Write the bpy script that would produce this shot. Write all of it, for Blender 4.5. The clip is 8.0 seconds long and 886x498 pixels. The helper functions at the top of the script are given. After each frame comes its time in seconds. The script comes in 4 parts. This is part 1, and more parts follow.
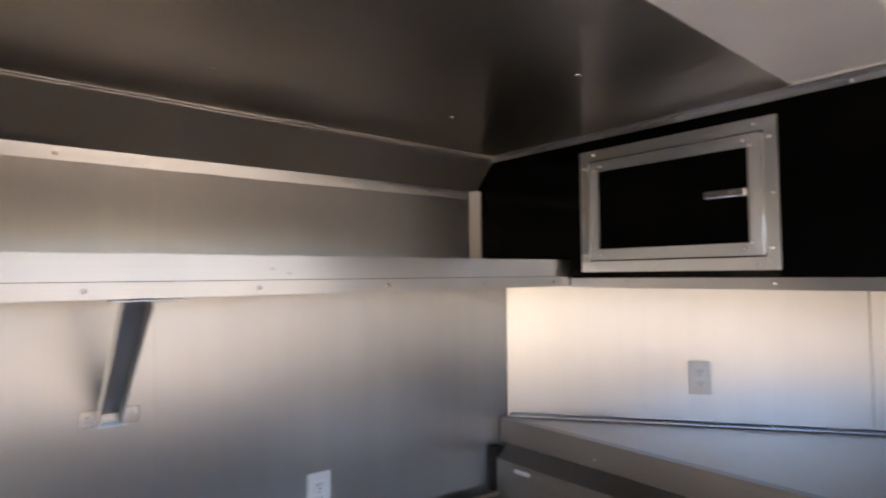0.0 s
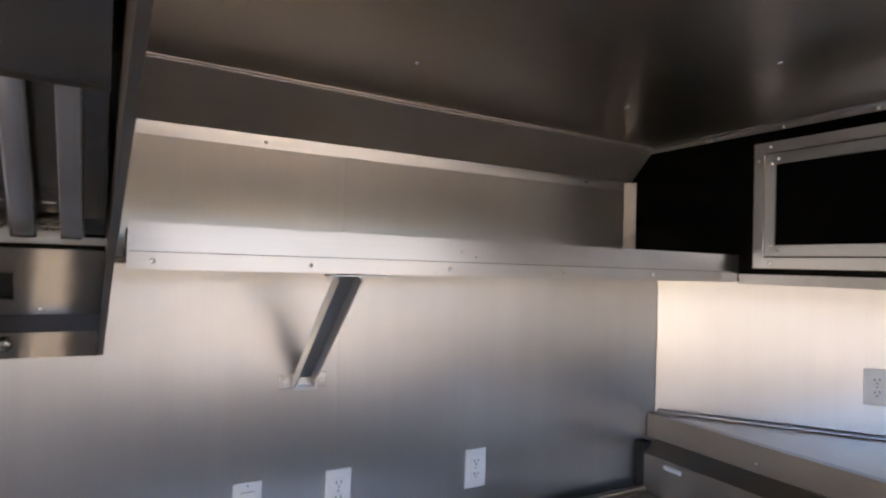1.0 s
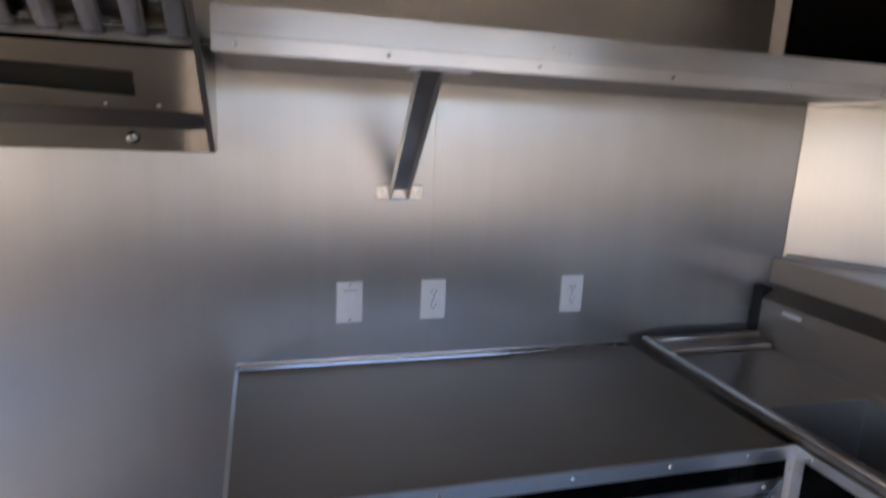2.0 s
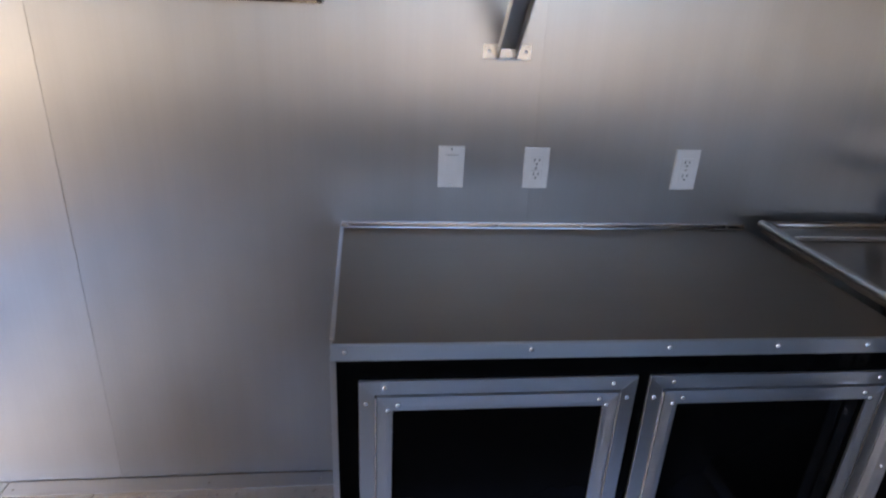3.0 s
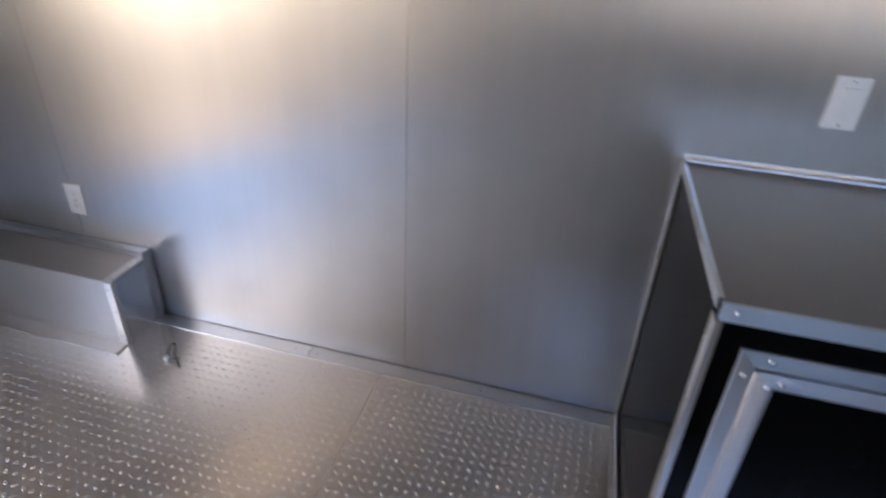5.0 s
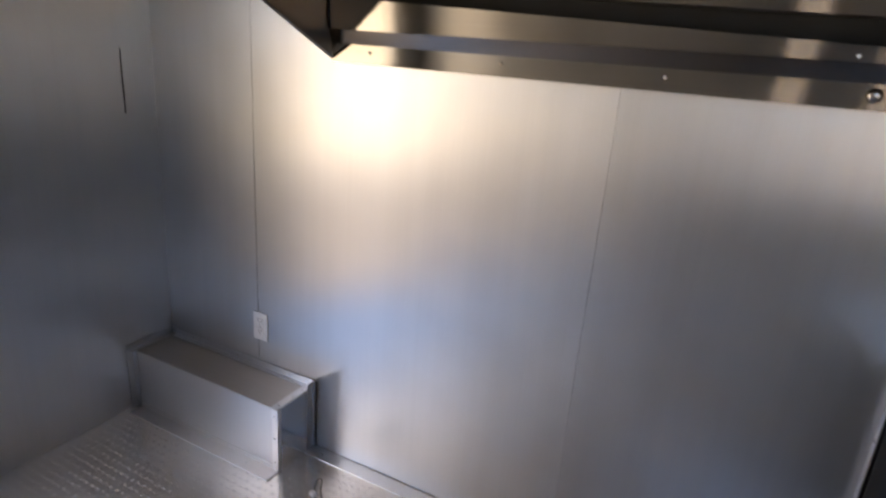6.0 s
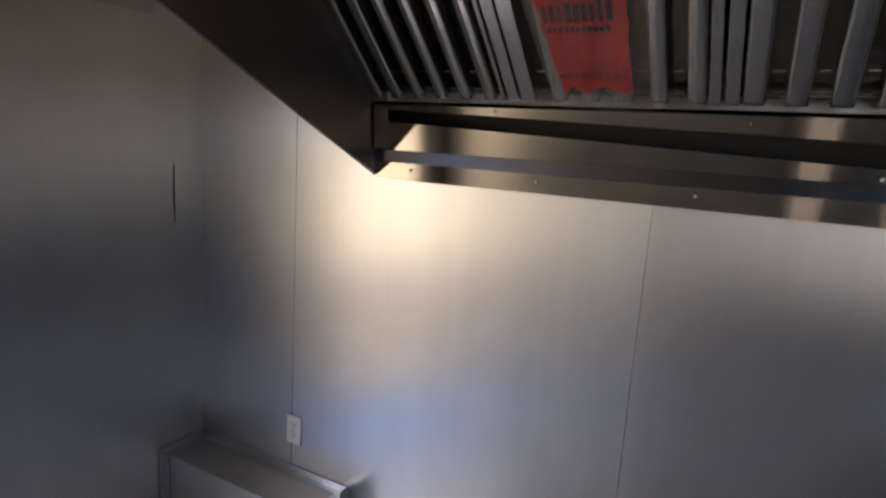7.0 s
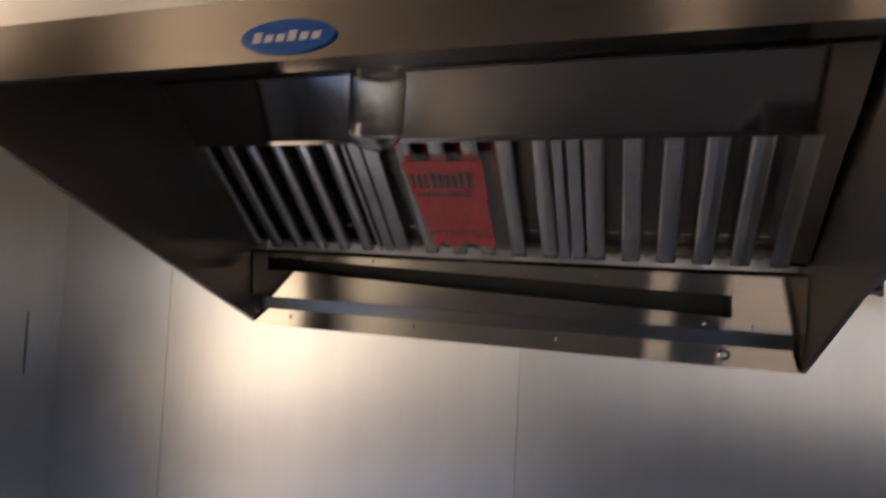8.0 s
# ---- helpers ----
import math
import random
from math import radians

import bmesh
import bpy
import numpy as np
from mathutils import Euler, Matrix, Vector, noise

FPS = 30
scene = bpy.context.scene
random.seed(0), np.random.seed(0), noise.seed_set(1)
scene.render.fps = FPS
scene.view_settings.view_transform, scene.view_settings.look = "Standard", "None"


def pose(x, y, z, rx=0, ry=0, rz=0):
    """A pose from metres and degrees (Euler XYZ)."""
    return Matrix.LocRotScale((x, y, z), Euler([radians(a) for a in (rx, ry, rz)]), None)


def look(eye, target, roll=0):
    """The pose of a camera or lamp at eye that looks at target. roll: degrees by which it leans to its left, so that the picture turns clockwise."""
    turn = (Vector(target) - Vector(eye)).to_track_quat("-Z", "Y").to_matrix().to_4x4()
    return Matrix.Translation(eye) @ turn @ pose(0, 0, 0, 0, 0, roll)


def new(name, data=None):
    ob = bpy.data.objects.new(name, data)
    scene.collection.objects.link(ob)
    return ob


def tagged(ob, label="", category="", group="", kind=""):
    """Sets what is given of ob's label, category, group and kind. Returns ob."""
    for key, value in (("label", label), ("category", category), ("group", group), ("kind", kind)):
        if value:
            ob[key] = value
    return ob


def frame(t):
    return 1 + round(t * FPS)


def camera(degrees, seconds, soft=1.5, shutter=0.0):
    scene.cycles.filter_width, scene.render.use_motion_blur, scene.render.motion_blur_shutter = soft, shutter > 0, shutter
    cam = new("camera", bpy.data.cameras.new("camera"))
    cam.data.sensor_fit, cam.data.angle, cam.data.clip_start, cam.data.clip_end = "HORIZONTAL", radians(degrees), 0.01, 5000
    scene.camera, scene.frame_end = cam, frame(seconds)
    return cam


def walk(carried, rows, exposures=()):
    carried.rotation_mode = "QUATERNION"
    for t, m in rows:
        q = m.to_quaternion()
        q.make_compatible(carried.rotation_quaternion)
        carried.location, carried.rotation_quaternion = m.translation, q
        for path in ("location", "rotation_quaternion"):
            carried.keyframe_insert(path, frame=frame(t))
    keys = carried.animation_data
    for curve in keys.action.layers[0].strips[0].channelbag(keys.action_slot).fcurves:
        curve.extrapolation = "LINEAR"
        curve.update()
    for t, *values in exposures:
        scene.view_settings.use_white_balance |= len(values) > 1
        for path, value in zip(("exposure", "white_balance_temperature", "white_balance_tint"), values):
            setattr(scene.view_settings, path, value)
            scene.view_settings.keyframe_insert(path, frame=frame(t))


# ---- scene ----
cam = camera(73.6, 8.0, soft=2.1, shutter=0.42)
PATH = [
    (0, (0.139, -1.568, 1.706), (1.391, -0.012, 1.794), -0.5),
    (0.4, (0.037, -1.524, 1.702), (1.144, 0.14, 1.789), 0.4),
    (0.5, (0.023, -1.529, 1.707), (1.095, 0.158, 1.78), 0.8),
    (1, (-0.024, -1.517, 1.691), (0.934, 0.237, 1.747), 1.8),
    (1.5, (0.03, -1.526, 1.648), (0.8, 0.317, 1.549), 2.7),
    (2, (0.095, -1.545, 1.56), (0.628, 0.34, 1.157), 2.6),
    (2.2, (0.104, -1.546, 1.54), (0.553, 0.33, 1.013), 2.6),
    (3.3, (0.068, -1.541, 1.475), (0.234, 0.271, 0.644), 3.0),
    (3.5, (0.053, -1.533, 1.463), (0.194, 0.251, 0.57), 3.2),
    (3.9, (0.011, -1.525, 1.427), (0.066, 0.179, 0.381), 3.6),
    (4, (-0.01, -1.53, 1.417), (0.024, 0.161, 0.349), 3.8),
    (4.5, (-0.127, -1.52, 1.434), (-0.268, 0.126, 0.307), 3.3),
    (5, (-0.236, -1.453, 1.436), (-0.66, 0.213, 0.413), 2.7),
    (5.2, (-0.26, -1.443, 1.445), (-0.81, 0.236, 0.508), 3.0),
    (6.3, (-0.451, -1.565, 1.555), (-1.351, 0.138, 1.015), 4.3),
    (6.5, (-0.459, -1.576, 1.571), (-1.385, 0.128, 1.08), 4.0),
    (7, (-0.458, -1.596, 1.599), (-1.401, 0.132, 1.245), 3.6),
    (7.5, (-0.459, -1.624, 1.632), (-1.299, 0.183, 1.456), 3.0),
    (7.6, (-0.466, -1.659, 1.648), (-1.246, 0.178, 1.511), 3.0),
    (8, (-0.417, -1.642, 1.676), (-1.049, 0.254, 1.746), 3.0),
]
walk(cam, [(t, look(eye, target, roll)) for t, eye, target, roll in PATH], exposures=[
    (0.0, 2.19, 7830, 19), (1.0, 2.24, 7630, 19), (2.0, 1.84, 7580, 20), (3.5, 1.79, 7750, 19), (4.0, 1.99, 7800, 18), (4.5, 2.14, 7800, 18), (5.2, 2.14, 7800, 18), (6.5, 1.64, 7850, 18), (7.5, 1.47, 7730, 18), (8.0, 1.56, 7680, 18)])


# ---- world, sun, lights, exposure ----
world = bpy.data.worlds.new("world")
scene.world = world
world.use_nodes = True
wn, wl = world.node_tree.nodes, world.node_tree.links
sky = wn.new("ShaderNodeTexSky")
sky.sky_type, sky.sun_disc = "NISHITA", False
sky.ozone_density, sky.dust_density, sky.air_density = 4.5, 0.0, 0.72
sky.sun_elevation, sky.sun_rotation = radians(52), radians(20)
wl.new(sky.outputs[0], wn["Background"].inputs[0])
wn["Background"].inputs[1].default_value = 0.42

sun = new("sun", bpy.data.lights.new("sun", "SUN"))
sun.data.energy, sun.data.angle, sun.data.color = 5.0, radians(0.5), (1.0, 0.89, 0.67)
sun.matrix_basis = look((0.9, 2.4, 3.3), (0, 0, 0))


def opening_lamp(name, eye, target, w, h, power, colour):
    lamp = new(name, bpy.data.lights.new(name, "AREA"))
    lamp.data.shape, lamp.data.size, lamp.data.size_y = "RECTANGLE", w, h
    lamp.data.energy, lamp.data.color = power, colour
    lamp.matrix_basis = look(eye, target)
    return lamp


opening_lamp("door_daylight", (-2.46, -1.38, 1.27), (0, -1.38, 1.27), 0.74, 0.70, 1.5, (1.0, 0.885, 0.64))
opening_lamp("door_skylight", (-2.47, -1.38, 1.28), (0, -1.38, 1.28), 0.74, 1.16, 0.85, (1.0, 0.95, 0.86))

# ---- materials ----


def material(name):
    m = bpy.data.materials.new(name)
    m.use_nodes = True
    return m, m.node_tree.nodes, m.node_tree.links, m.node_tree.nodes["Principled BSDF"]


def coords(n, l, scale, kind="Object"):
    tc, mp = n.new("ShaderNodeTexCoord"), n.new("ShaderNodeMapping")
    mp.inputs["Scale"].default_value = scale
    l.new(tc.outputs[kind], mp.inputs["Vector"])
    return mp.outputs["Vector"]


def noise_tex(n, l, scale, detail=3.0, rough=0.55):
    t = n.new("ShaderNodeTexNoise")
    t.inputs["Scale"].default_value, t.inputs["Detail"].default_value, t.inputs["Roughness"].default_value = 1.0, detail, rough
    l.new(coords(n, l, scale), t.inputs["Vector"])
    return t.outputs["Fac"]


def spread(n, l, fac, lo, hi):
    r = n.new("ShaderNodeMapRange")
    r.inputs["From Min"].default_value, r.inputs["From Max"].default_value = 0.18, 0.82
    r.inputs["To Min"].default_value, r.inputs["To Max"].default_value = lo, hi
    r.interpolation_type = "SMOOTHSTEP"
    l.new(fac, r.inputs["Value"])
    return r.outputs["Result"]


def tinted(n, l, fac, a, b):
    r = n.new("ShaderNodeMix")
    r.data_type = "RGBA"
    r.inputs["A"].default_value, r.inputs["B"].default_value = (*a, 1), (*b, 1)
    l.new(fac, r.inputs["Factor"])
    return r.outputs["Result"]


def bump(n, l, fac, strength, distance, under=None):
    b = n.new("ShaderNodeBump")
    b.inputs["Strength"].default_value, b.inputs["Distance"].default_value = strength, distance
    l.new(fac, b.inputs["Height"])
    if under:
        l.new(under, b.inputs["Normal"])
    return b.outputs["Normal"]


def metal(name, dark, light, rough, grain=(60, 60, 1.5), vary=0.03, wave=0.0, aniso=0.0, axis="Z", band=None, diffuse_share=0.0):
    """Brushed metal; axis is the one round which the stretched highlights run."""
    m, n, l, p = material(name)
    fine = noise_tex(n, l, grain, 2.0)
    large = noise_tex(n, l, (2.3, 2.3, 2.3), 2.0)
    p.inputs["Metallic"].default_value = 1.0 - diffuse_share
    both = n.new("ShaderNodeMix")
    both.inputs["Factor"].default_value = 0.14
    l.new(large, both.inputs["A"])
    l.new(fine, both.inputs["B"])
    tone = both.outputs["Result"]
    if band:
        streak = n.new("ShaderNodeMix")
        streak.inputs["Factor"].default_value = 0.18
        l.new(tone, streak.inputs["A"])
        l.new(noise_tex(n, l, band, 1.0), streak.inputs["B"])
        tone = streak.outputs["Result"]
    l.new(tinted(n, l, spread(n, l, tone, 0, 1), dark, light), p.inputs["Base Color"])
    l.new(spread(n, l, large, rough - vary, rough + vary), p.inputs["Roughness"])
    if wave:
        l.new(bump(n, l, noise_tex(n, l, (1.7, 1.7, 1.1), 0.0), 1.0, wave), p.inputs["Normal"])
    if aniso:
        p.inputs["Anisotropic"].default_value = aniso
        t = n.new("ShaderNodeTangent")
        t.direction_type, t.axis = "RADIAL", axis
        l.new(t.outputs[0], p.inputs["Tangent"])
    return m


def painted(name, dark, light, rough, vary=0.05, scale=6.0, grain=0.0002):
    m, n, l, p = material(name)
    large = noise_tex(n, l, (scale,) * 3, 4.0)
    l.new(tinted(n, l, spread(n, l, large, 0, 1), dark, light), p.inputs["Base Color"])
    l.new(spread(n, l, large, rough - vary, rough + vary), p.inputs["Roughness"])
    if grain:
        l.new(bump(n, l, noise_tex(n, l, (220, 220, 220), 2.0), 0.2, grain), p.inputs["Normal"])
    return m


def wall_sheet(tone):
    """Brushed wall sheet; tone scales its colour, so the sheets differ a little."""
    return metal("brushed_aluminium_sheet", tuple(tone * c for c in (0.57, 0.565, 0.56)), tuple(tone * c for c in (0.70, 0.695, 0.69)), 0.335, (140, 140, 1.2), 0.022, 0.007, 0.72, "Z", (16, 16, 0.5))


ALU_WALL, ALU_WALL_GREY, ALU_WALL_DULL = wall_sheet(1.0), wall_sheet(0.93), wall_sheet(0.89)
ALU_COVE = metal("cove_aluminium_sheet", (0.68, 0.64, 0.61), (0.77, 0.73, 0.70), 0.52, (2, 60, 60), 0.04, 0.004)
ALU_CEIL = metal("ceiling_aluminium_sheet", (0.54, 0.48, 0.43), (0.62, 0.56, 0.50), 0.34, (2, 60, 60), 0.03, 0.008)
ALU_COUNTER = metal("worktop_aluminium_sheet", (0.36, 0.305, 0.25), (0.43, 0.37, 0.31), 0.48, (1.5, 120, 120), 0.05, 0.003)
ALU_TRIM = metal("extruded_aluminium_trim", (0.58, 0.58, 0.59), (0.86, 0.86, 0.86), 0.335, (3, 160, 160), 0.04, 0, 0.8, "X", (7, 0.3, 0.3))
ALU_CROSS = metal("cross_aluminium_trim", (0.62, 0.62, 0.63), (0.86, 0.86, 0.86), 0.335, (160, 3, 160), 0.04, 0, 0.8, "Y", (0.3, 7, 0.3))
ALU_POST = metal("upright_aluminium_trim", (0.62, 0.62, 0.63), (0.86, 0.86, 0.86), 0.335, (160, 160, 3), 0.04, 0, 0.8, "Z", (0.3, 0.3, 7))
FRAME_H = metal("satin_frame_trim", (0.70, 0.74, 0.78), (0.82, 0.86, 0.90), 0.36, (3, 160, 160), 0.04, 0.002, 0.6, "X", (5, 0.5, 0.5))
FRAME_V = metal("satin_upright_frame", (0.70, 0.74, 0.78), (0.82, 0.86, 0.90), 0.32, (160, 160, 3), 0.04, 0.002)
FRAME_C = metal("satin_cross_frame", (0.74, 0.78, 0.83), (0.84, 0.88, 0.93), 0.36, (160, 160, 3), 0.05)
ALU_LIP = metal("shelf_lip_aluminium", (0.53, 0.52, 0.505), (0.72, 0.705, 0.69), 0.325, (3, 160, 160), 0.04, 0.004, 0.6, "X", (9, 0.5, 0.5))
ALU_BEAD = metal("polished_aluminium_bead", (0.80, 0.80, 0.80), (0.86, 0.86, 0.86), 0.18, (3, 60, 60), 0.03)
# part-diffuse metal, makes up in the material for scant light on the floor
ALU_FLOOR = metal("tread_plate_aluminium", (0.84, 0.815, 0.775), (0.91, 0.885, 0.845), 0.235, (30, 30, 30), 0.03, 0.003, diffuse_share=0.2)
ALU_TREAD = metal("tread_lozenge_aluminium", (0.84, 0.825, 0.79), (0.92, 0.905, 0.87), 0.24, (30, 30, 30), 0.03, diffuse_share=0.2)
ALU_SATIN = metal("satin_shelf_aluminium", (0.44, 0.42, 0.40), (0.52, 0.50, 0.48), 0.45, (2, 90, 90), 0.05)
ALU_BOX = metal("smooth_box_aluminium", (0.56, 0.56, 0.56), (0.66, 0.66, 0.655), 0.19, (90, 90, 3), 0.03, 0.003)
# paler front and darker top: light and shade on the box put into colour
ALU_BOX_FRONT = metal("lit_box_aluminium", (0.66, 0.63, 0.60), (0.76, 0.73, 0.70), 0.42, (90, 90, 3), 0.04, 0.004)
ALU_BOX_TOP = metal("shaded_box_aluminium", (0.46, 0.43, 0.40), (0.58, 0.545, 0.51), 0.46, (3, 90, 90), 0.05, 0.003)
STEEL = metal("stainless_steel", (0.33, 0.30, 0.265), (0.42, 0.385, 0.345), 0.085, (2, 110, 110), 0.02, 0.004)
# darker copy of the hood steel, shade inside the hood put into its colour
STEEL_SHADED = metal("shaded_stainless_steel", (0.155, 0.143, 0.127), (0.225, 0.208, 0.187), 0.085, (2, 110, 110), 0.02, 0.009)
STEEL_SIDE = metal("matt_stainless_steel", (0.31, 0.275, 0.243), (0.39, 0.35, 0.312), 0.32, (110, 2, 110), 0.02)
# darkest copy of the hood steel, for shade in the band and channels
STEEL_DEEP_SHADE = metal("deep_shade_steel", (0.13, 0.115, 0.10), (0.19, 0.17, 0.15), 0.235, (2, 110, 110), 0.02, 0.006)
STEEL_SINK = metal("sink_stainless_steel", (0.41, 0.36, 0.315), (0.49, 0.435, 0.385), 0.34, (80, 2, 80), 0.03)
# darker copy of the sink steel, shade of the ledge front in its colour
STEEL_LEDGE_SHADE = metal("shaded_ledge_steel", (0.21, 0.192, 0.178), (0.29, 0.266, 0.247), 0.33, (80, 2, 80), 0.04, 0.004)
# paler copy of the sink steel, its colour offsets scant light in the basin
STEEL_BASIN_LIT = metal("lit_basin_steel", (0.50, 0.465, 0.43), (0.58, 0.54, 0.50), 0.40, (80, 2, 80), 0.03)
STEEL_BAFFLE = metal("baffle_steel", (0.50, 0.505, 0.50), (0.62, 0.625, 0.62), 0.23, (120, 120, 4), 0.02)
CHROME = metal("chrome", (0.80, 0.80, 0.80), (0.86, 0.86, 0.86), 0.10, (40, 40, 40), 0.02)
BLACK = painted("gloss_black_panel", (0.002, 0.002, 0.002), (0.004, 0.004, 0.004), 0.06, 0.015, 4.0, 0.0)
BLACK.node_tree.nodes["Principled BSDF"].inputs["Specular IOR Level"].default_value = 0.06
# near-black that stands in for the shade inside gaps, joints and recesses
GAP_SHADE = painted("gap_shade", (0.010, 0.009, 0.008), (0.016, 0.015, 0.014), 0.7)
WHITE = painted("white_plastic", (0.82, 0.82, 0.81), (0.87, 0.87, 0.86), 0.35, 0.04, 20.0)
WHITE_OLD = painted("white_enamel", (0.70, 0.68, 0.68), (0.78, 0.76, 0.76), 0.4, 0.05, 5.0)
SLOT = painted("slot_grey", (0.07, 0.07, 0.07), (0.10, 0.10, 0.10), 0.5)
RED = painted("red_film", (0.84, 0.018, 0.03), (0.94, 0.045, 0.055), 0.32, 0.08, 30.0)
INK = painted("dark_red_ink", (0.03, 0.008, 0.01), (0.05, 0.01, 0.014), 0.5)
BLUE = painted("blue_enamel", (0.005, 0.10, 0.42), (0.01, 0.13, 0.50), 0.25, 0.03, 40.0)
GROUND = painted("concrete", (0.42, 0.345, 0.24), (0.52, 0.43, 0.31), 0.85, 0.05, 0.8, 0.002)
OUTER = painted("outer_white_skin", (0.72, 0.72, 0.72), (0.80, 0.80, 0.80), 0.4)
RUBBER = painted("black_rubber", (0.012, 0.012, 0.012), (0.02, 0.02, 0.02), 0.6)

GLASS, _n, _l, _p = material("clear_glass")
_p.inputs["Transmission Weight"].default_value, _p.inputs["Roughness"].default_value, _p.inputs["IOR"].default_value = 1.0, 0.02, 1.45
_p.inputs["Base Color"].default_value = (0.97, 0.98, 0.97, 1)
# half-clear grey for sheets added to dim the window's light
WINDOW_DIMMER, _n, _l, _p = material("grey_dimmer_film")
_p.inputs["Alpha"].default_value, _p.inputs["Roughness"].default_value = 0.28, 0.7
_p.inputs["Base Color"].default_value = (0.06, 0.06, 0.065, 1)
FILM, _n, _l, _p = material("clear_plastic_film")
_p.inputs["Alpha"].default_value, _p.inputs["Roughness"].default_value = 0.19, 0.12
_p.inputs["Base Color"].default_value = (0.38, 0.37, 0.36, 1)
_l.new(bump(_n, _l, noise_tex(_n, _l, (170, 24, 24), 3.0), 0.9, 0.004), _p.inputs["Normal"])

# ---- builders ----


def thing(name, at=(0, 0, 0), **tags):
    ob = new(name)
    ob.matrix_basis = Matrix.Translation(at)
    ob.empty_display_size = 0.05
    return tagged(ob, **tags)


def mesh_of(name, bm, mat, smooth=False):
    me = bpy.data.meshes.new(name)
    bmesh.ops.recalc_face_normals(bm, faces=bm.faces)
    if smooth:
        for f in bm.faces:
            f.smooth = True
    bm.to_mesh(me)
    bm.free()
    me.materials.append(mat)
    return me


def hang(ob, parent):
    ob.parent = parent
    if parent.parent is None and parent.data is None:
        ob.matrix_parent_inverse = parent.matrix_basis.inverted()


def part(name, bm, mat, parent, label="", smooth=False):
    ob = new(name, mesh_of(name, bm, mat, smooth))
    hang(ob, parent)
    return tagged(ob, label)


def single(name, bm, mat, smooth=False, **tags):
    return tagged(new(name, mesh_of(name, bm, mat, smooth)), **tags)


def boxes(*sides, bevel=0.0, seg=1):
    """Boxes x0, x1, y0, y1, z0, z1 in one bmesh."""
    bm = bmesh.new()
    for x0, x1, y0, y1, z0, z1 in sides:
        m = Matrix.Translation(((x0 + x1) / 2, (y0 + y1) / 2, (z0 + z1) / 2)) @ Matrix.Diagonal((abs(x1 - x0), abs(y1 - y0), abs(z1 - z0), 1))
        bmesh.ops.create_cube(bm, size=1, matrix=m)
    if bevel:
        bmesh.ops.bevel(bm, geom=bm.edges[:], offset=bevel, segments=seg, affect="EDGES", profile=0.6, clamp_overlap=True)
    return bm


def place3(axis, a, p):
    return {"x": (a, p[0], p[1]), "y": (p[0], a, p[1]), "z": (p[0], p[1], a)}[axis]


def prism(profile, axis, a0, a1, bm=None):
    """A closed profile drawn out along an axis."""
    bm = bm or bmesh.new()
    lo = [bm.verts.new(place3(axis, a0, p)) for p in profile]
    hi = [bm.verts.new(place3(axis, a1, p)) for p in profile]
    k = len(profile)
    for i in range(k):
        bm.faces.new((lo[i], lo[(i + 1) % k], hi[(i + 1) % k], hi[i]))
    bm.faces.new(lo[::-1])
    bm.faces.new(hi)
    return bm


def strip(points, thick, axis, a0, a1, bm=None):
    """A bent sheet: an open line of points, given a thickness, drawn out along an axis."""
    pts = [Vector(p) for p in points]
    off = []
    for i, p in enumerate(pts):
        d0 = (pts[i] - pts[i - 1]).normalized() if i else (pts[1] - pts[0]).normalized()
        d1 = (pts[i + 1] - pts[i]).normalized() if i < len(pts) - 1 else d0
        t = (d0 + d1).normalized()
        nrm = Vector((-t.y, t.x))
        off.append(p + nrm * thick / max(0.4, nrm.dot(Vector((-d0.y, d0.x)))))
    bm = bm or bmesh.new()
    rows = [[bm.verts.new(place3(axis, a, q)) for q in pts] + [bm.verts.new(place3(axis, a, q)) for q in off] for a in (a0, a1)]
    k = len(pts)
    (r, s) = rows
    for i in range(k - 1):
        bm.faces.new((r[i], r[i + 1], s[i + 1], s[i]))
        bm.faces.new((r[k + i], s[k + i], s[k + i + 1], r[k + i + 1]))
        bm.faces.new((r[i], r[k + i], r[k + i + 1], r[i + 1]))
        bm.faces.new((s[i], s[i + 1], s[k + i + 1], s[k + i]))
    for i in (0, k - 1):
        bm.faces.new((r[i], s[i], s[k + i], r[k + i]))
    return bm


def lathe(profile, n=16, bm=None, m=None):
    """Radius and height pairs turned round z."""
    bm = bm or bmesh.new()
    rings = []
    for r, z in profile:
        if r < 1e-6:
            rings.append([bm.verts.new((0, 0, z))])
        else:
            rings.append([bm.verts.new((r * math.cos(2 * math.pi * i / n), r * math.sin(2 * math.pi * i / n), z)) for i in range(n)])
    for a, b in zip(rings, rings[1:]):
        for i in range(n):
            j = (i + 1) % n
            if len(a) == 1 and len(b) == 1:
                continue
            if len(a) == 1:
                bm.faces.new((a[0], b[i], b[j]))
            elif len(b) == 1:
                bm.faces.new((a[i], a[j], b[0]))
            else:
                bm.faces.new((a[i], a[j], b[j], b[i]))
    if m is not None:
        bmesh.ops.transform(bm, matrix=m, verts=bm.verts)
    return bm


RIVET = mesh_of("rivet", lathe([(1.0, 0), (0.92, 0.28), (0.6, 0.5), (0.22, 0.58), (0.2, 0.48), (0, 0.46)], 8), CHROME, True)
DARK_RIVET = mesh_of("rivet", lathe([(1.0, 0), (0.92, 0.28), (0.6, 0.5), (0.22, 0.58), (0.2, 0.48), (0, 0.46)], 8), STEEL, True)


def rivet(parent, at, normal, r=0.0045, mesh=RIVET):
    ob = new("rivet", mesh)
    hang(ob, parent)
    q = Vector(normal).to_track_quat("Z", "Y")
    ob.matrix_basis = Matrix.LocRotScale(Vector(at), q, (r, r, r))
    return ob


# ---- setting ----
XW, YS, ZC = -2.435, -2.04, 2.108
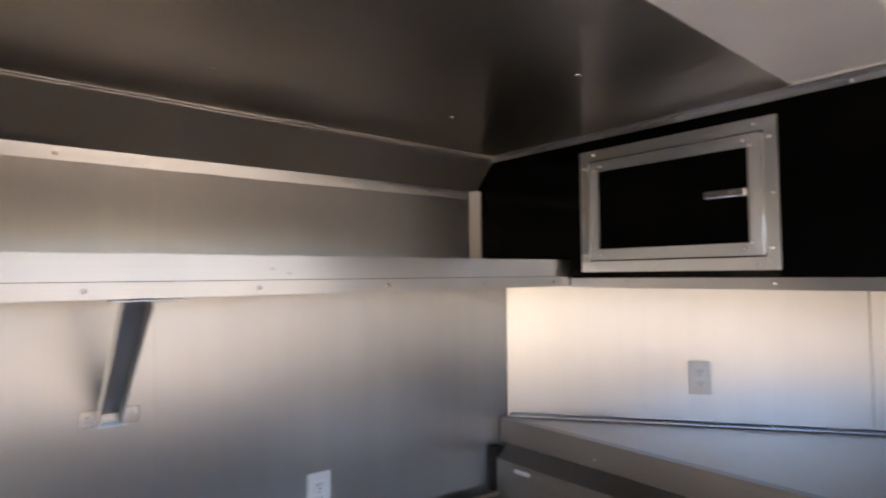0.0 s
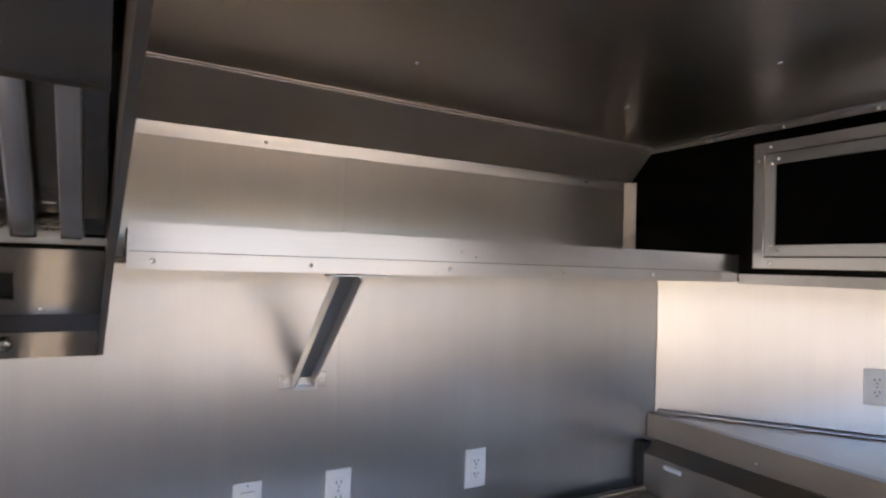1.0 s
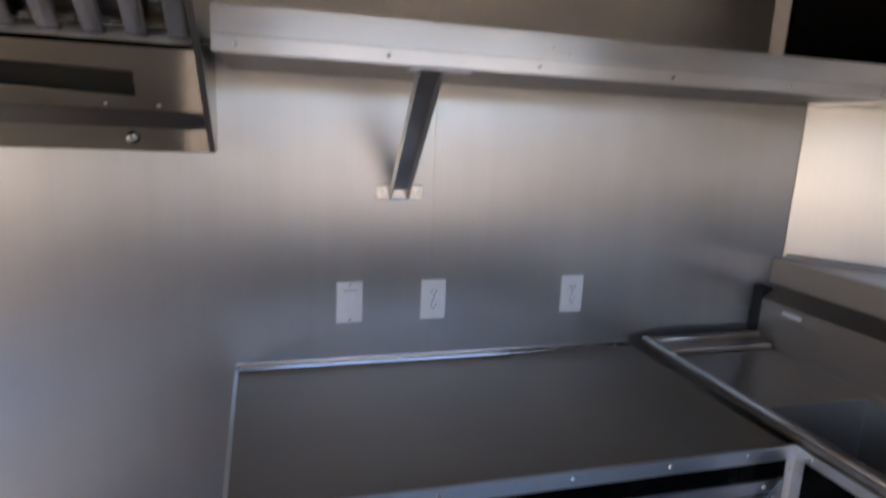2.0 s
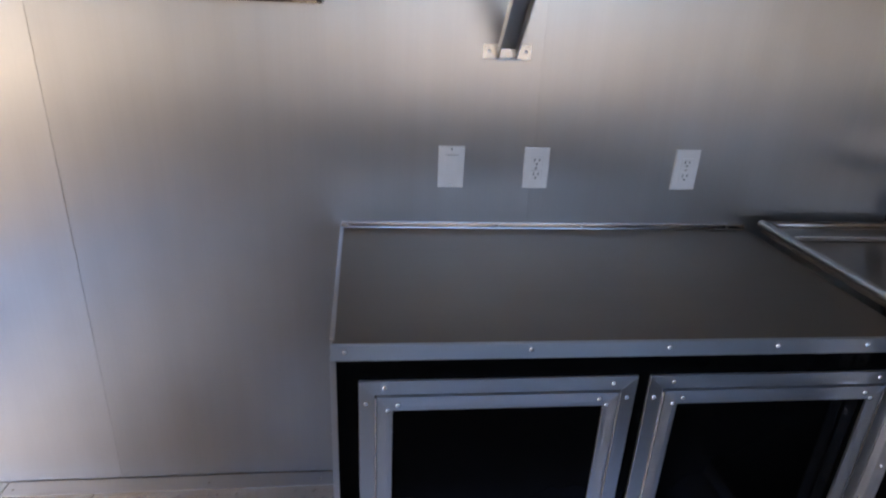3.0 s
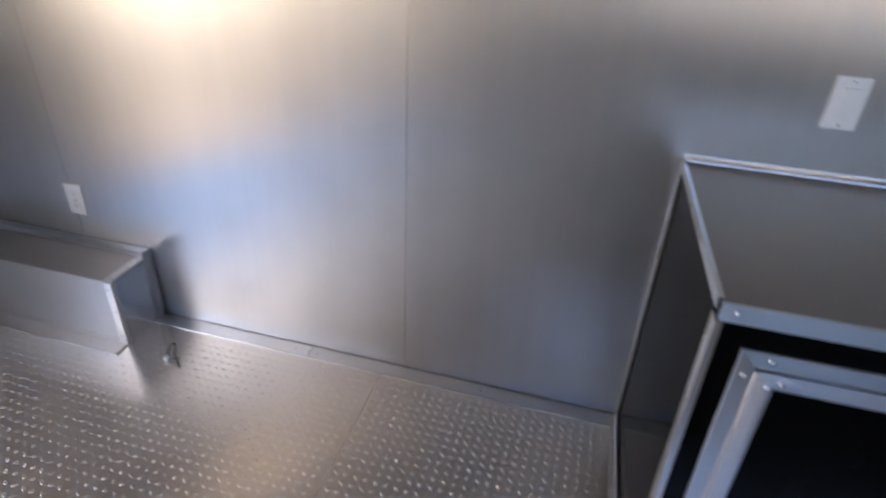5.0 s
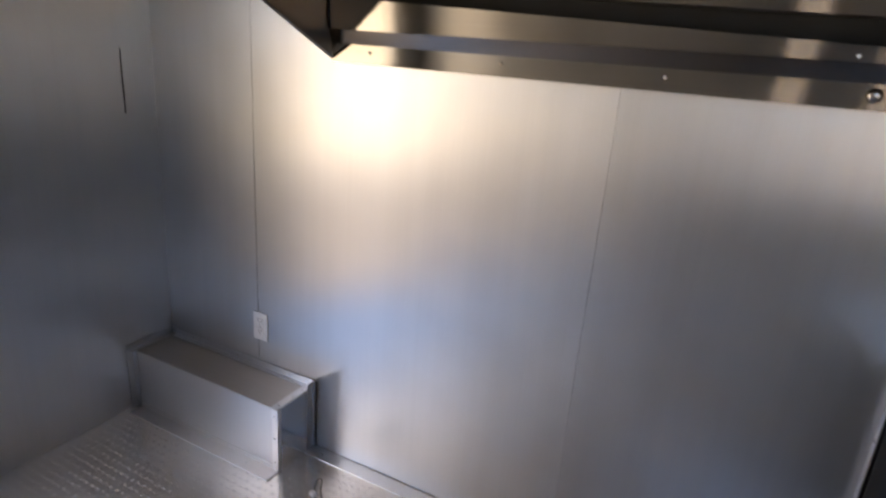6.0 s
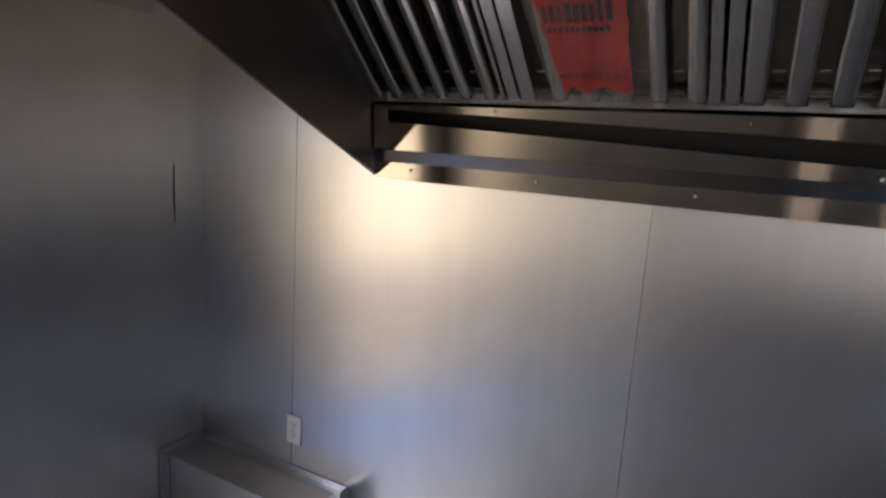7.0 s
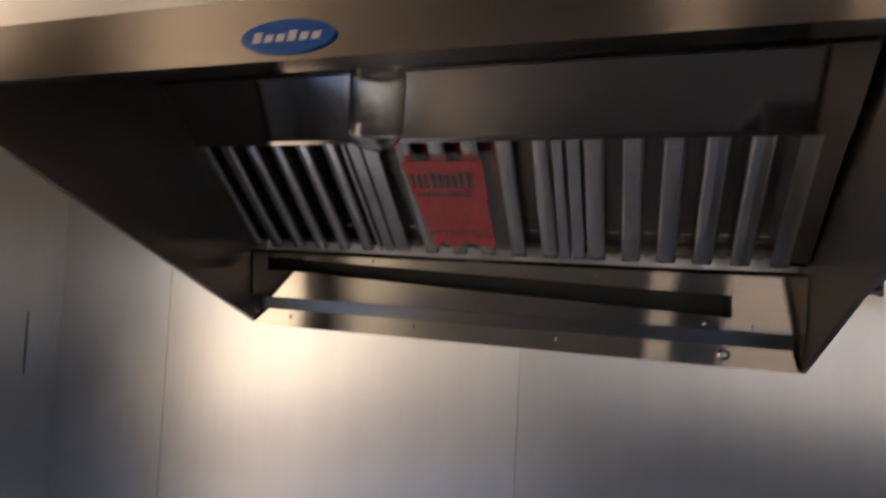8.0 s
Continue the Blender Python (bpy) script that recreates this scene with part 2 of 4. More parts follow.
NOSE_Y = -1.02
NOSE_X = 1.70 + 0.75 * -NOSE_Y
SEAMS = (-1.94, -0.722, 0.497, 1.698)
FZ = 0.05

single("ground", boxes((-400, 400, -400, 400, -0.75, -0.55)), GROUND, label="pale concrete yard round the trailer", category="ground", kind="structure")

# unseen ring added to block the bright low sky at the horizon
HORIZON_BAND = painted("horizon_band", (0.16, 0.14, 0.09), (0.28, 0.235, 0.15), 0.9, 0.05, 0.15, 0.0)
bm = bmesh.new()
ring = []
for i in range(180):
    a = 2 * math.pi * i / 180
    top = 9.5 + 2.5 * noise.noise(Vector((math.cos(a) * 4, math.sin(a) * 4, 0.5))) + 1.5 * noise.noise(Vector((math.cos(a) * 19, math.sin(a) * 19, 2.5)))
    ring.append([bm.verts.new((r * math.cos(a), r * math.sin(a), z)) for r, z in ((118, -0.56), (119, top * 0.7), (121, top), (126, -0.56))])
for r, q in zip(ring, ring[1:] + ring[:1]):
    for i in range(3):
        bm.faces.new((r[i], q[i], q[i + 1], r[i + 1]))
single("backdrop", bm, HORIZON_BAND, True, label="unseen far ring added to cut the bright horizon", category="backdrop", kind="structure")

wall = thing("wall_north", (0, 0, 0), label="long wall clad in brushed aluminium sheets", category="wall", kind="structure")
part("core", boxes((XW - 0.06, 1.76, 0.006, 0.07, -0.05, 2.2)), GAP_SHADE, wall)
edges = (XW, *SEAMS)
joints = dict(zip(edges, (0.0, 0.0012, 0.0005, 0.0002, 0.0008)))
for a, b, sheet in zip(edges, edges[1:], (ALU_WALL, ALU_WALL, ALU_WALL_GREY, ALU_WALL_DULL)):
    part("wall_panel", boxes((a + joints[a], b - joints[b], 0.0, 0.005, 0.0, 2.10), bevel=max(joints[b], 0.0003) * 0.6), sheet, wall)

west = thing("wall_west", (XW, -1.0, 0), label="end wall of aluminium sheet with an open doorway", category="wall", kind="structure")
DY0, DY1, DZ1 = -1.76, -1.0, 1.9
part("wall_panel", boxes((XW - 0.006, XW, -0.0, DY1, 0, 2.10), bevel=0.0008), ALU_WALL, west)
part("wall_panel", boxes((XW - 0.006, XW, YS, DY0, 0, 2.10), bevel=0.0008), ALU_WALL, west)
part("wall_panel", boxes((XW - 0.006, XW, DY0, DY1, DZ1, 2.10), bevel=0.0008), ALU_WALL, west)
part("core", boxes((XW - 0.06, XW - 0.008, 0.06, DY1, -0.05, 2.2), (XW - 0.06, XW - 0.008, YS - 0.06, DY0, -0.05, 2.2), (XW - 0.06, XW - 0.008, DY0, DY1, DZ1, 2.2)), OUTER, west)
frame_door = thing("door_1", (XW, -1.38, 0), label="open doorway with an aluminium frame", category="doorway", kind="structure")
part("door_frame", boxes((XW - 0.07, XW + 0.012, DY1 - 0.025, DY1, 0, DZ1), (XW - 0.07, XW + 0.012, DY0, DY0 + 0.025, 0, DZ1), (XW - 0.07, XW + 0.012, DY0, DY1, DZ1 - 0.025, DZ1 + 0.001)), ALU_POST, frame_door)

south = thing("wall_south", (0, YS, 0), label="long wall with a serving window, aluminium sheets", category="wall", kind="structure")
WX0, WX1, WZ0, WZ1 = -0.38, 1.60, 0.99, 1.97
PX0, PX1 = -0.20, 0.045
for s in ((XW, WX0, YS - 0.06, YS, 0, 2.2), (WX1, 1.74, YS - 0.06, YS, 0, 2.2), (WX0, WX1, YS - 0.06, YS, 0, WZ0), (WX0, WX1, YS - 0.06, YS, WZ1, 2.2), (PX0, PX1, YS - 0.06, YS, WZ0, WZ1)):
    part("wall_panel", boxes(s, bevel=0.001), ALU_WALL, south)
win = thing("window_1", (0.58, YS, WZ0), label="open serving window with an aluminium frame", category="window", kind="structure")
for a, b in ((WX0, PX0), (PX1, WX1)):
    part("window_frame", boxes((a, a + 0.02, YS - 0.07, YS + 0.01, WZ0, WZ1), (b - 0.02, b, YS - 0.07, YS + 0.01, WZ0, WZ1), (a + 0.02, b - 0.02, YS - 0.07, YS + 0.01, WZ1 - 0.03, WZ1)), ALU_TRIM, win)
    # unseen dimming sheet added across the opening
    part("window_dimmer", boxes((a + 0.02, b - 0.02, YS - 0.054, YS - 0.052, WZ0 + 0.02, WZ1 - 0.03)), WINDOW_DIMMER, win, "unseen grey sheet added to dim the window light")
part("mullion", boxes((0.805, 0.835, YS - 0.05, YS + 0.008, WZ0, WZ1)), ALU_POST, win)
part("window_sill", boxes((WX0, WX1, YS - 0.09, YS + 0.02, WZ0, WZ0 + 0.02), bevel=0.002), ALU_TRIM, win)


def nose_wall(name, y_side, sign):
    """One half of the pointed front wall, from the side wall to the nose."""
    w = thing(name, (1.70, y_side, 0), label="angled front wall of bright aluminium sheet", category="wall", kind="structure")
    ang = math.atan2((NOSE_X - 1.70), abs(NOSE_Y - y_side))
    length = math.hypot(NOSE_X - 1.70, NOSE_Y - y_side)
    m = Matrix.Translation((1.70, y_side, 0)) @ Matrix.Rotation(-sign * (math.pi / 2 - ang), 4, "Z")
    joint = 0.92 * length
    for a, b in ((0.0, joint - 0.001), (joint + 0.001, length + 0.03)):
        bm = boxes((a, b, 0.0 if sign > 0 else -0.005, 0.005 if sign > 0 else 0.0, 0, 2.2), bevel=0.0008)
        bmesh.ops.transform(bm, matrix=m, verts=bm.verts)
        part("wall_panel", bm, ALU_WALL, w)
    bm = boxes((-0.03, length + 0.06, 0.007 if sign > 0 else -0.06, 0.06 if sign > 0 else -0.007, -0.05, 2.2))
    bmesh.ops.transform(bm, matrix=m, verts=bm.verts)
    part("core", bm, OUTER, w)
    return m


NOSE_M = nose_wall("wall_nose_north", 0.0, 1)
nose_wall("wall_nose_south", YS, -1)

bm = boxes((XW - 0.06, 0.037, YS - 0.06, 0.0, ZC, ZC + 0.06), (0.02, 0.06, YS - 0.06, 0.0, ZC + 0.003, ZC + 0.05))
prism([(0.0395, YS - 0.06), (1.73, YS - 0.06), (NOSE_X + 0.07, NOSE_Y), (1.73, 0.0), (0.0395, 0.0)], "z", ZC, ZC + 0.06, bm)
ceil_ob = single("ceiling", bm, ALU_CEIL, label="low ceiling of dark reflecting aluminium sheet", category="ceiling", kind="structure")


for cx in (0.50, 1.095):
    for cy in (-0.42, -0.82):
        rivet(ceil_ob, (cx, cy, ZC), (0, 0, -1), 0.006)


# sloping cove sheet between wall and ceiling
def cove(y_ends, x_ends):
    bm = bmesh.new()
    n = 12
    rows = []
    for i in range(n + 1):
        f = i / n
        x = x_ends[0] + f * (x_ends[1] - x_ends[0])
        y = y_ends[0] + f * (y_ends[1] - y_ends[0])
        wob = 0.0010 * math.sin(x * 7.0) + 0.0006 * math.sin(x * 17.0)
        pts = [(0.0, 1.972), (-0.0025, 1.972), (-0.0050, 2.001), (y - 0.002, ZC - 0.0065 + wob), (y - 0.003, ZC - 0.004 + wob), (y - 0.012, ZC - 0.003 + wob), (y - 0.012, ZC), (0.0, ZC)]
        rows.append([bm.verts.new((x, a, b)) for a, b in pts])
    k = len(rows[0])
    for r, s in zip(rows, rows[1:]):
        for i in range(k):
            bm.faces.new((r[i], r[(i + 1) % k], s[(i + 1) % k], s[i]))
    bm.faces.new(rows[0][::-1])
    bm.faces.new(rows[-1])
    return bm


trim = thing("trim_1", (0, 0, 2.0), label="sloping aluminium cove sheet under the ceiling", category="trim", kind="structure")
part("cove_sheet", cove((-0.163, -0.163), (XW, -0.041)), ALU_COVE, trim)
part("cove_sheet", cove((-0.163, -0.101), (-0.040, 1.548)), ALU_COVE, trim)
bm = bmesh.new()
rows = []
for i in range(13):
    x = -0.040 + i * 0.1320
    tilt = 0.0085 - 0.0055 * i / 12
    rows.append([bm.verts.new((x, y, z)) for y, z in ((-0.0032, 1.971), (-0.0032 - tilt, 2.002), (-0.001 - tilt, 2.0025), (-0.001, 1.9715))])
for r, q in zip(rows, rows[1:]):
    for i in range(4):
        bm.faces.new((r[i], r[(i + 1) % 4], q[(i + 1) % 4], q[i]))
bm.faces.new(rows[0])
bm.faces.new(rows[-1][::-1])
bmesh.ops.recalc_face_normals(bm, faces=bm.faces[:])
part("flange", bm, ALU_WALL, trim, "bright riveted flange")
for x in (0.287, 1.34):
    rivet(trim, (x, -0.0075 + 0.0019 * x, 1.986), (0, -1, -0.2), 0.0055)
for i in range(8):
    x = 0.1 + i * 0.2
    y = -0.163 + 0.062 * x / 1.55
    rivet(trim, (x, y - 0.008, ZC - 0.004), (0, 0, -1), 0.004)
trim_w = thing("trim_2", (XW, -0.5, 2.0), label="sloping aluminium cove sheet over the end wall", category="trim", kind="structure")
part("cove_sheet", prism([(XW, 1.975), (XW + 0.003, 1.975), (XW + 0.003, 2.012), (XW + 0.16, ZC - 0.003), (XW + 0.16, ZC), (XW, ZC)], "y", -0.19, YS + 0.01), ALU_CEIL, trim_w)

corner = thing("trim_3", (XW, 0, 0.32), label="upright aluminium angle in the wall corner", category="trim", kind="structure")
bm = bmesh.new()
rows = []
for i in range(66):
    z = 0.345 + i * 0.025
    bulge = 0.0032 * math.exp(-((z - 1.32) / 0.09) ** 2) + 0.0012 * math.exp(-((z - 0.98) / 0.06) ** 2) + 0.001 * math.exp(-((z - 1.75) / 0.05) ** 2)
    side = 0.0012 * math.exp(-((z - 1.62) / 0.07) ** 2) + 0.0012 * math.exp(-((z - 1.15) / 0.05) ** 2)
    line = [(XW + 0.0006 + bulge, -0.125), (XW + 0.0006 + bulge * 0.3, -0.07), (XW + 0.0006, -0.0006), (XW + 0.05, -0.0006 - side * 0.3), (XW + 0.08, -0.0006 - side)]
    back = [(x + 0.0008, y - 0.0008) for x, y in line[::-1]]
    rows.append([bm.verts.new((x, y, z)) for x, y in line + back])
for r, q in zip(rows, rows[1:]):
    for i in range(10):
        bm.faces.new((r[i], r[(i + 1) % 10], q[(i + 1) % 10], q[i]))
bm.faces.new(rows[0])
bm.faces.new(rows[-1][::-1])
bmesh.ops.recalc_face_normals(bm, faces=bm.faces[:])
part("angle", bm, ALU_WALL, corner)
# solid dark sliver in place of the shadow under the lifted edge
part("gap", prism([(-0.1262, 1.235), (-0.1285, 1.30), (-0.1285, 1.40), (-0.1262, 1.455), (-0.1252, 1.40), (-0.1252, 1.30)], "x", XW + 0.0002, XW + 0.0036), GAP_SHADE, corner, "dark sliver for the shade under the lifted edge")

base = thing("baseboard", (-0.8, 0, 0), label="low aluminium angle along the foot of the wall", category="baseboard", kind="structure")
for a, b in ((-1.668, -1.06), (-1.056, -0.012)):
    part("board", strip([(-0.058, FZ + 0.0035), (-0.012, FZ + 0.0045), (-0.003, FZ + 0.0052)], -0.003, "x", a, b), FRAME_V, base)
for x in (-1.60, -1.11, -1.03, -0.45, -0.1):
    rivet(base, (x, -0.034, FZ + 0.004), (0, 0, 1), 0.004)

# ---- tread plate floor ----
floor = thing("floor", (0, 0, 0), label="embossed aluminium tread plate floor with a joint", category="floor", kind="structure")
FLOOR_JOINT = -0.785
for a, b in ((XW, FLOOR_JOINT - 0.0012), (FLOOR_JOINT + 0.0012, 1.72)):
    part("floor_sheet", boxes((a, b, YS, 0.0, FZ - 0.004, FZ)), ALU_FLOOR, floor)
part("subfloor", prism([(XW - 0.06, YS - 0.06), (1.73, YS - 0.06), (NOSE_X + 0.07, NOSE_Y), (1.73, 0.06), (XW - 0.06, 0.06)], "z", -0.08, FZ - 0.006), GAP_SHADE, floor)


def tread(x0, x1, y0, y1, pitch=0.0295):
    """Raised lozenges, every second one turned a quarter."""
    verts, faces = [], []
    shape = [(0.0080 * k * math.cos(q * math.pi / 4), 0.0038 * k * math.sin(q * math.pi / 4), z) for k, z in ((1.0, 0.0), (0.62, 0.0017)) for q in range(8)] + [(0, 0, 0.0022)]
    quads = [(q, (q + 1) % 8, 8 + (q + 1) % 8, 8 + q) for q in range(8)] + [(8 + q, 8 + (q + 1) % 8, 16) for q in range(8)]
    cols, rows = int((x1 - x0) / pitch), int((y1 - y0) / pitch)
    for i in range(cols):
        for j in range(rows):
            ang = 0.785 if (i + j) % 2 else -0.785
            cx, cy = x0 + (i + 0.5) * pitch, y0 + (j + 0.5) * pitch
            if cx > -0.03 and cy > -0.62:
                continue
            ca, sa = math.cos(ang), math.sin(ang)
            o = len(verts)
            verts += [(cx + a * ca - b * sa, cy + a * sa + b * ca, FZ + c) for a, b, c in shape]
            faces += [tuple(o + q for q in f) for f in quads]
    me = bpy.data.meshes.new("tread")
    me.from_pydata(verts, [], faces)
    me.polygons.foreach_set("use_smooth", [True] * len(faces))
    me.materials.append(ALU_TREAD)
    return me


for a, b in ((XW + 0.01, FLOOR_JOINT - 0.004), (FLOOR_JOINT + 0.004, 1.15)):
    t_ob = new("tread", tread(a, b, YS + 0.03, -0.06))
    hang(t_ob, floor)
    tagged(t_ob, kind="stuff")

# ---- counter with black framed doors ----
CX1, CY, CZ = 1.18, -0.618, 0.913
counter = thing("base_cabinet", (0.6, -0.3, 0), label="black base cabinet edged in riveted aluminium angle, under the worktop", category="cabinet")
part("front_panel", boxes((0.004, CX1, CY + 0.004, CY + 0.022, FZ, CZ - 0.004)), BLACK, counter, "gloss black front panel")


def end_x(y):
    """The cabinet's end stands a little askew to the wall."""
    return -0.010 + 0.017 * y / CY


def askew(bm):
    for v in bm.verts:
        if v.co.x < 0.05:
            v.co.x += end_x(v.co.y)
    return bm


part("side_panel", askew(boxes((-0.004, 0.004, CY + 0.004, -0.003, FZ + 0.002, CZ - 0.004))), BLACK, counter, "gloss black end panel")


def riveted(parent, points, normal, r=0.0045, mesh=RIVET):
    for p in points:
        rivet(parent, p, normal, r, mesh)


tr = part("front_trim", strip([(CY + 0.006, CZ + 0.0005), (CY, CZ + 0.0005), (CY, CZ - 0.029)], -0.0025, "x", -0.001, CX1 + 0.006), FRAME_H, counter)
riveted(tr, [(x, CY - 0.0026, CZ - 0.010) for x in (0.024, 0.368, 0.639, 0.86, 1.05)], (0, -1, 0), 0.0052)
tr = part("corner_trim", askew(strip([(-0.008, CY + 0.026), (-0.008, CY - 0.001), (0.001, CY - 0.001)], -0.0025, "z", FZ, CZ - 0.031)), ALU_POST, counter)
riveted(tr, [(end_x(CY) - 0.0105, CY + 0.014, z) for z in (0.15, 0.29, 0.43, 0.57, 0.71, 0.84)], (-1, 0, 0), 0.005)
tr = part("corner_trim", askew(strip([(-0.008, -0.003), (-0.008, -0.026)], -0.0025, "z", FZ, CZ - 0.012)), ALU_POST, counter)
riveted(tr, [(end_x(0) - 0.0105, -0.014, z) for z in (0.15, 0.35, 0.55, 0.75)], (-1, 0, 0), 0.005)
tr = part("side_trim", askew(strip([(-0.008, CZ - 0.02), (-0.008, CZ + 0.0005), (-0.002, CZ + 0.0005)], 0.0025, "y", CY + 0.02, -0.003)), ALU_CROSS, counter)
riveted(tr, [(end_x(y) - 0.0105, y, CZ - 0.009) for y in (-0.07, -0.24, -0.41, -0.57)], (-1, 0, 0), 0.005)
tr = part("foot_trim", askew(strip([(-0.0085, FZ + 0.026), (-0.0085, FZ + 0.0045), (-0.026, FZ + 0.0045)], -0.0025, "y", CY + 0.03, -0.03)), ALU_CROSS, counter)
riveted(tr, [(end_x(y) - 0.017, y, FZ + 0.007) for y in (-0.12, -0.30, -0.48)], (0, 0, 1), 0.004)


def framed_door(parent, m, w, h, handle_u, handle_v, handle_w, deep=True, name="door"):
    """A framed black door, built with its lower left corner at the origin, u to the right, height v, facing -y, and put in place by m."""
    f = 0.0302
    made = []

    def add(nm, bm, mat, to, label="", smooth=False):
        bmesh.ops.transform(bm, matrix=m, verts=bm.verts)
        return part(nm, bm, mat, to, label, smooth)

    def rail(u0, u1, v0, v1, cut, mat, y0, y1):
        """A mitred rail; cut names the inner side."""
        w_ = (v1 - v0) if cut in "tb" else (u1 - u0)
        pts = {"t": [(u0, v1), (u1, v1), (u1 - w_, v0), (u0 + w_, v0)], "b": [(u0, v0), (u1, v0), (u1 - w_, v1), (u0 + w_, v1)],
               "l": [(u0, v0), (u0, v1), (u1, v1 - w_), (u1, v0 + w_)], "r": [(u1, v0), (u1, v1), (u0, v1 - w_), (u0, v0 + w_)]}[cut]
        bm = prism(pts, "y", y0, y1)
        bmesh.ops.bevel(bm, geom=bm.edges[:], offset=0.0004, segments=1, affect="EDGES", clamp_overlap=True)
        return bm

    ribs = {}
    for k, (o, y0, y1) in enumerate(((0.0, -0.0045, 0.002), (f + 0.0035, -0.008, 0.004))):
        a, b, c, d = o, w - o, o, h - o
        for side, (u0, u1, v0, v1) in {"t": (a, b, d - f, d), "b": (a, b, c, c + f), "l": (a, a + f, c, d), "r": (b - f, b, c, d)}.items():
            add("surround_rail" if k == 0 else "door_rail", rail(u0 + 0.0003, u1 - 0.0003, v0, v1, side, ALU_TRIM, y0, y1), (FRAME_C if abs(m[0][0]) < 0.5 else FRAME_H if side in "tb" else FRAME_V), parent)
        if k == 1:
            for d in (0.005, 0.0095, 0.014, 0.0185):
                a2, b2, c2, d2 = o + d, w - o - d, o + d, h - o - d
                for side, (u0, u1, v0, v1) in {"t": (a2, b2, d2 - 0.0022, d2), "b": (a2, b2, c2, c2 + 0.0022), "l": (a2, a2 + 0.0022, c2, d2), "r": (b2 - 0.0022, b2, c2, d2)}.items():
                    ribs.setdefault(side, []).append(rail(u0, u1, v0, v1, side, None, y0 - 0.0007, y0 + 0.0002))
            for side, group in ribs.items():
                whole = bmesh.new()
                for q in group:
                    tmp = bpy.data.meshes.new("rib")
                    q.to_mesh(tmp)
                    whole.from_mesh(tmp)
                    bpy.data.meshes.remove(tmp)
                    q.free()
                add("rail_ribs", whole, (FRAME_C if abs(m[0][0]) < 0.5 else FRAME_H if side in "tb" else FRAME_V), parent)
        if k == 0:
            spots = [(0.049, h - 0.014), (w - 0.049, h - 0.014), (0.014, h - 0.049), (w - 0.017, h - 0.048), (0.049, 0.014), (w - 0.049, 0.014), (0.014, 0.049), (w - 0.017, 0.049), (0.012, h * 0.495), (w - 0.012, h * 0.495)]
            yy = -0.0046
        else:
            spots = [(o + 0.040, h - o - 0.017), (w - o - 0.040, h - o - 0.014), (o + 0.021, h - o - 0.029), (w - o - 0.024, h - o - 0.028), (o + 0.040, o + 0.015), (w - o - 0.040, o + 0.015), (o + 0.021, o + 0.029), (w - o - 0.024, o + 0.029)]
            yy = -0.0081
        for u, v in spots:
            rivet(parent, m @ Vector((u, yy, v)), m.to_3x3() @ Vector((0, -1, 0)), 0.0052)
    g0, g1 = f + 0.0004, f + 0.0031
    for u0, u1 in ((g0, g1), (w - g1, w - g0)):
        add("bead", boxes((u0, u1, -0.0092, 0.003, g1 + 0.004, h - g1 - 0.004), bevel=0.0008), ALU_BEAD, parent, "bright bead between the rails")
    o = 2 * f + 0.0035
    panel = add("door_panel", boxes((o - 0.006, w - o + 0.006, -0.003, 0.003, o - 0.006, h - o + 0.006)), BLACK, parent, "gloss black door panel")
    add("handle", boxes((handle_u, handle_u + handle_w, -0.012, -0.0035, handle_v - 0.0095, handle_v + 0.0095), bevel=0.003, seg=2), ALU_BEAD, panel, "slim silver latch handle")
    c = handle_u + handle_w * 0.5
    add("latch_plate", boxes((c - 0.016, c + 0.016, -0.017, -0.011, handle_v - 0.0065, handle_v + 0.0065), bevel=0.002), CHROME, panel)
    return panel


DZ0, DH = 0.07, 0.769
for u0, hu in ((0.048, 0.365), (0.613, 0.052)):
    d_ob = part("door", boxes((u0 + 0.01, u0 + 0.535, CY + 0.003, CY + 0.006, DZ0 + 0.01, DZ0 + DH - 0.01)), BLACK, counter, "black door in a riveted aluminium frame")
    framed_door(d_ob, Matrix.Translation((u0, CY + 0.0005, DZ0)), 0.540, DH, hu, 0.398, 0.105)

top = thing("worktop", (0.6, -0.3, CZ), label="flat aluminium worktop with a riveted angle at the wall", category="worktop")
part("top_sheet", askew(boxes((-0.0045, 1.165, CY + 0.004, -0.003, CZ - 0.004, CZ - 0.0006))), ALU_COUNTER, top)
tr = part("back_angle", prism([(-0.0008, CZ), (-0.010, CZ), (-0.0085, CZ + 0.0035), (-0.005, CZ + 0.007), (-0.0028, CZ + 0.011), (-0.0022, CZ + 0.016), (-0.0008, CZ + 0.016)], "x", -0.017, 1.155), ALU_BEAD, top, "bright aluminium angle")
riveted(tr, [(x, -0.006, CZ + 0.007) for x in (0.0, 0.30, 0.42, 0.66, 0.90, 1.1)], (0, -1, 1), 0.0045)

# ---- sink leg ----
leg = thing("sink_cabinet", (1.4, -1.0, 0), label="black cabinet under the sink, edged in aluminium", category="cabinet")
part("front_panel", boxes((CX1, CX1 + 0.018, -1.5, CY - 0.002, FZ, 0.912)), BLACK, leg, "gloss black front panel")
tr = part("corner_trim", strip([(CX1 - 0.022, CY - 0.001), (CX1 - 0.001, CY - 0.001), (CX1 - 0.001, CY - 0.026)], 0.0025, "z", FZ, CZ - 0.023), ALU_POST, leg)
riveted(tr, [(CX1 - 0.012, CY - 0.0012, z) for z in (0.25, 0.50, 0.70, 0.86)], (0, -1, 0), 0.004)
riveted(tr, [(CX1 - 0.0012, CY - 0.014, z) for z in (0.85, 0.6)], (-1, 0, 0), 0.004)
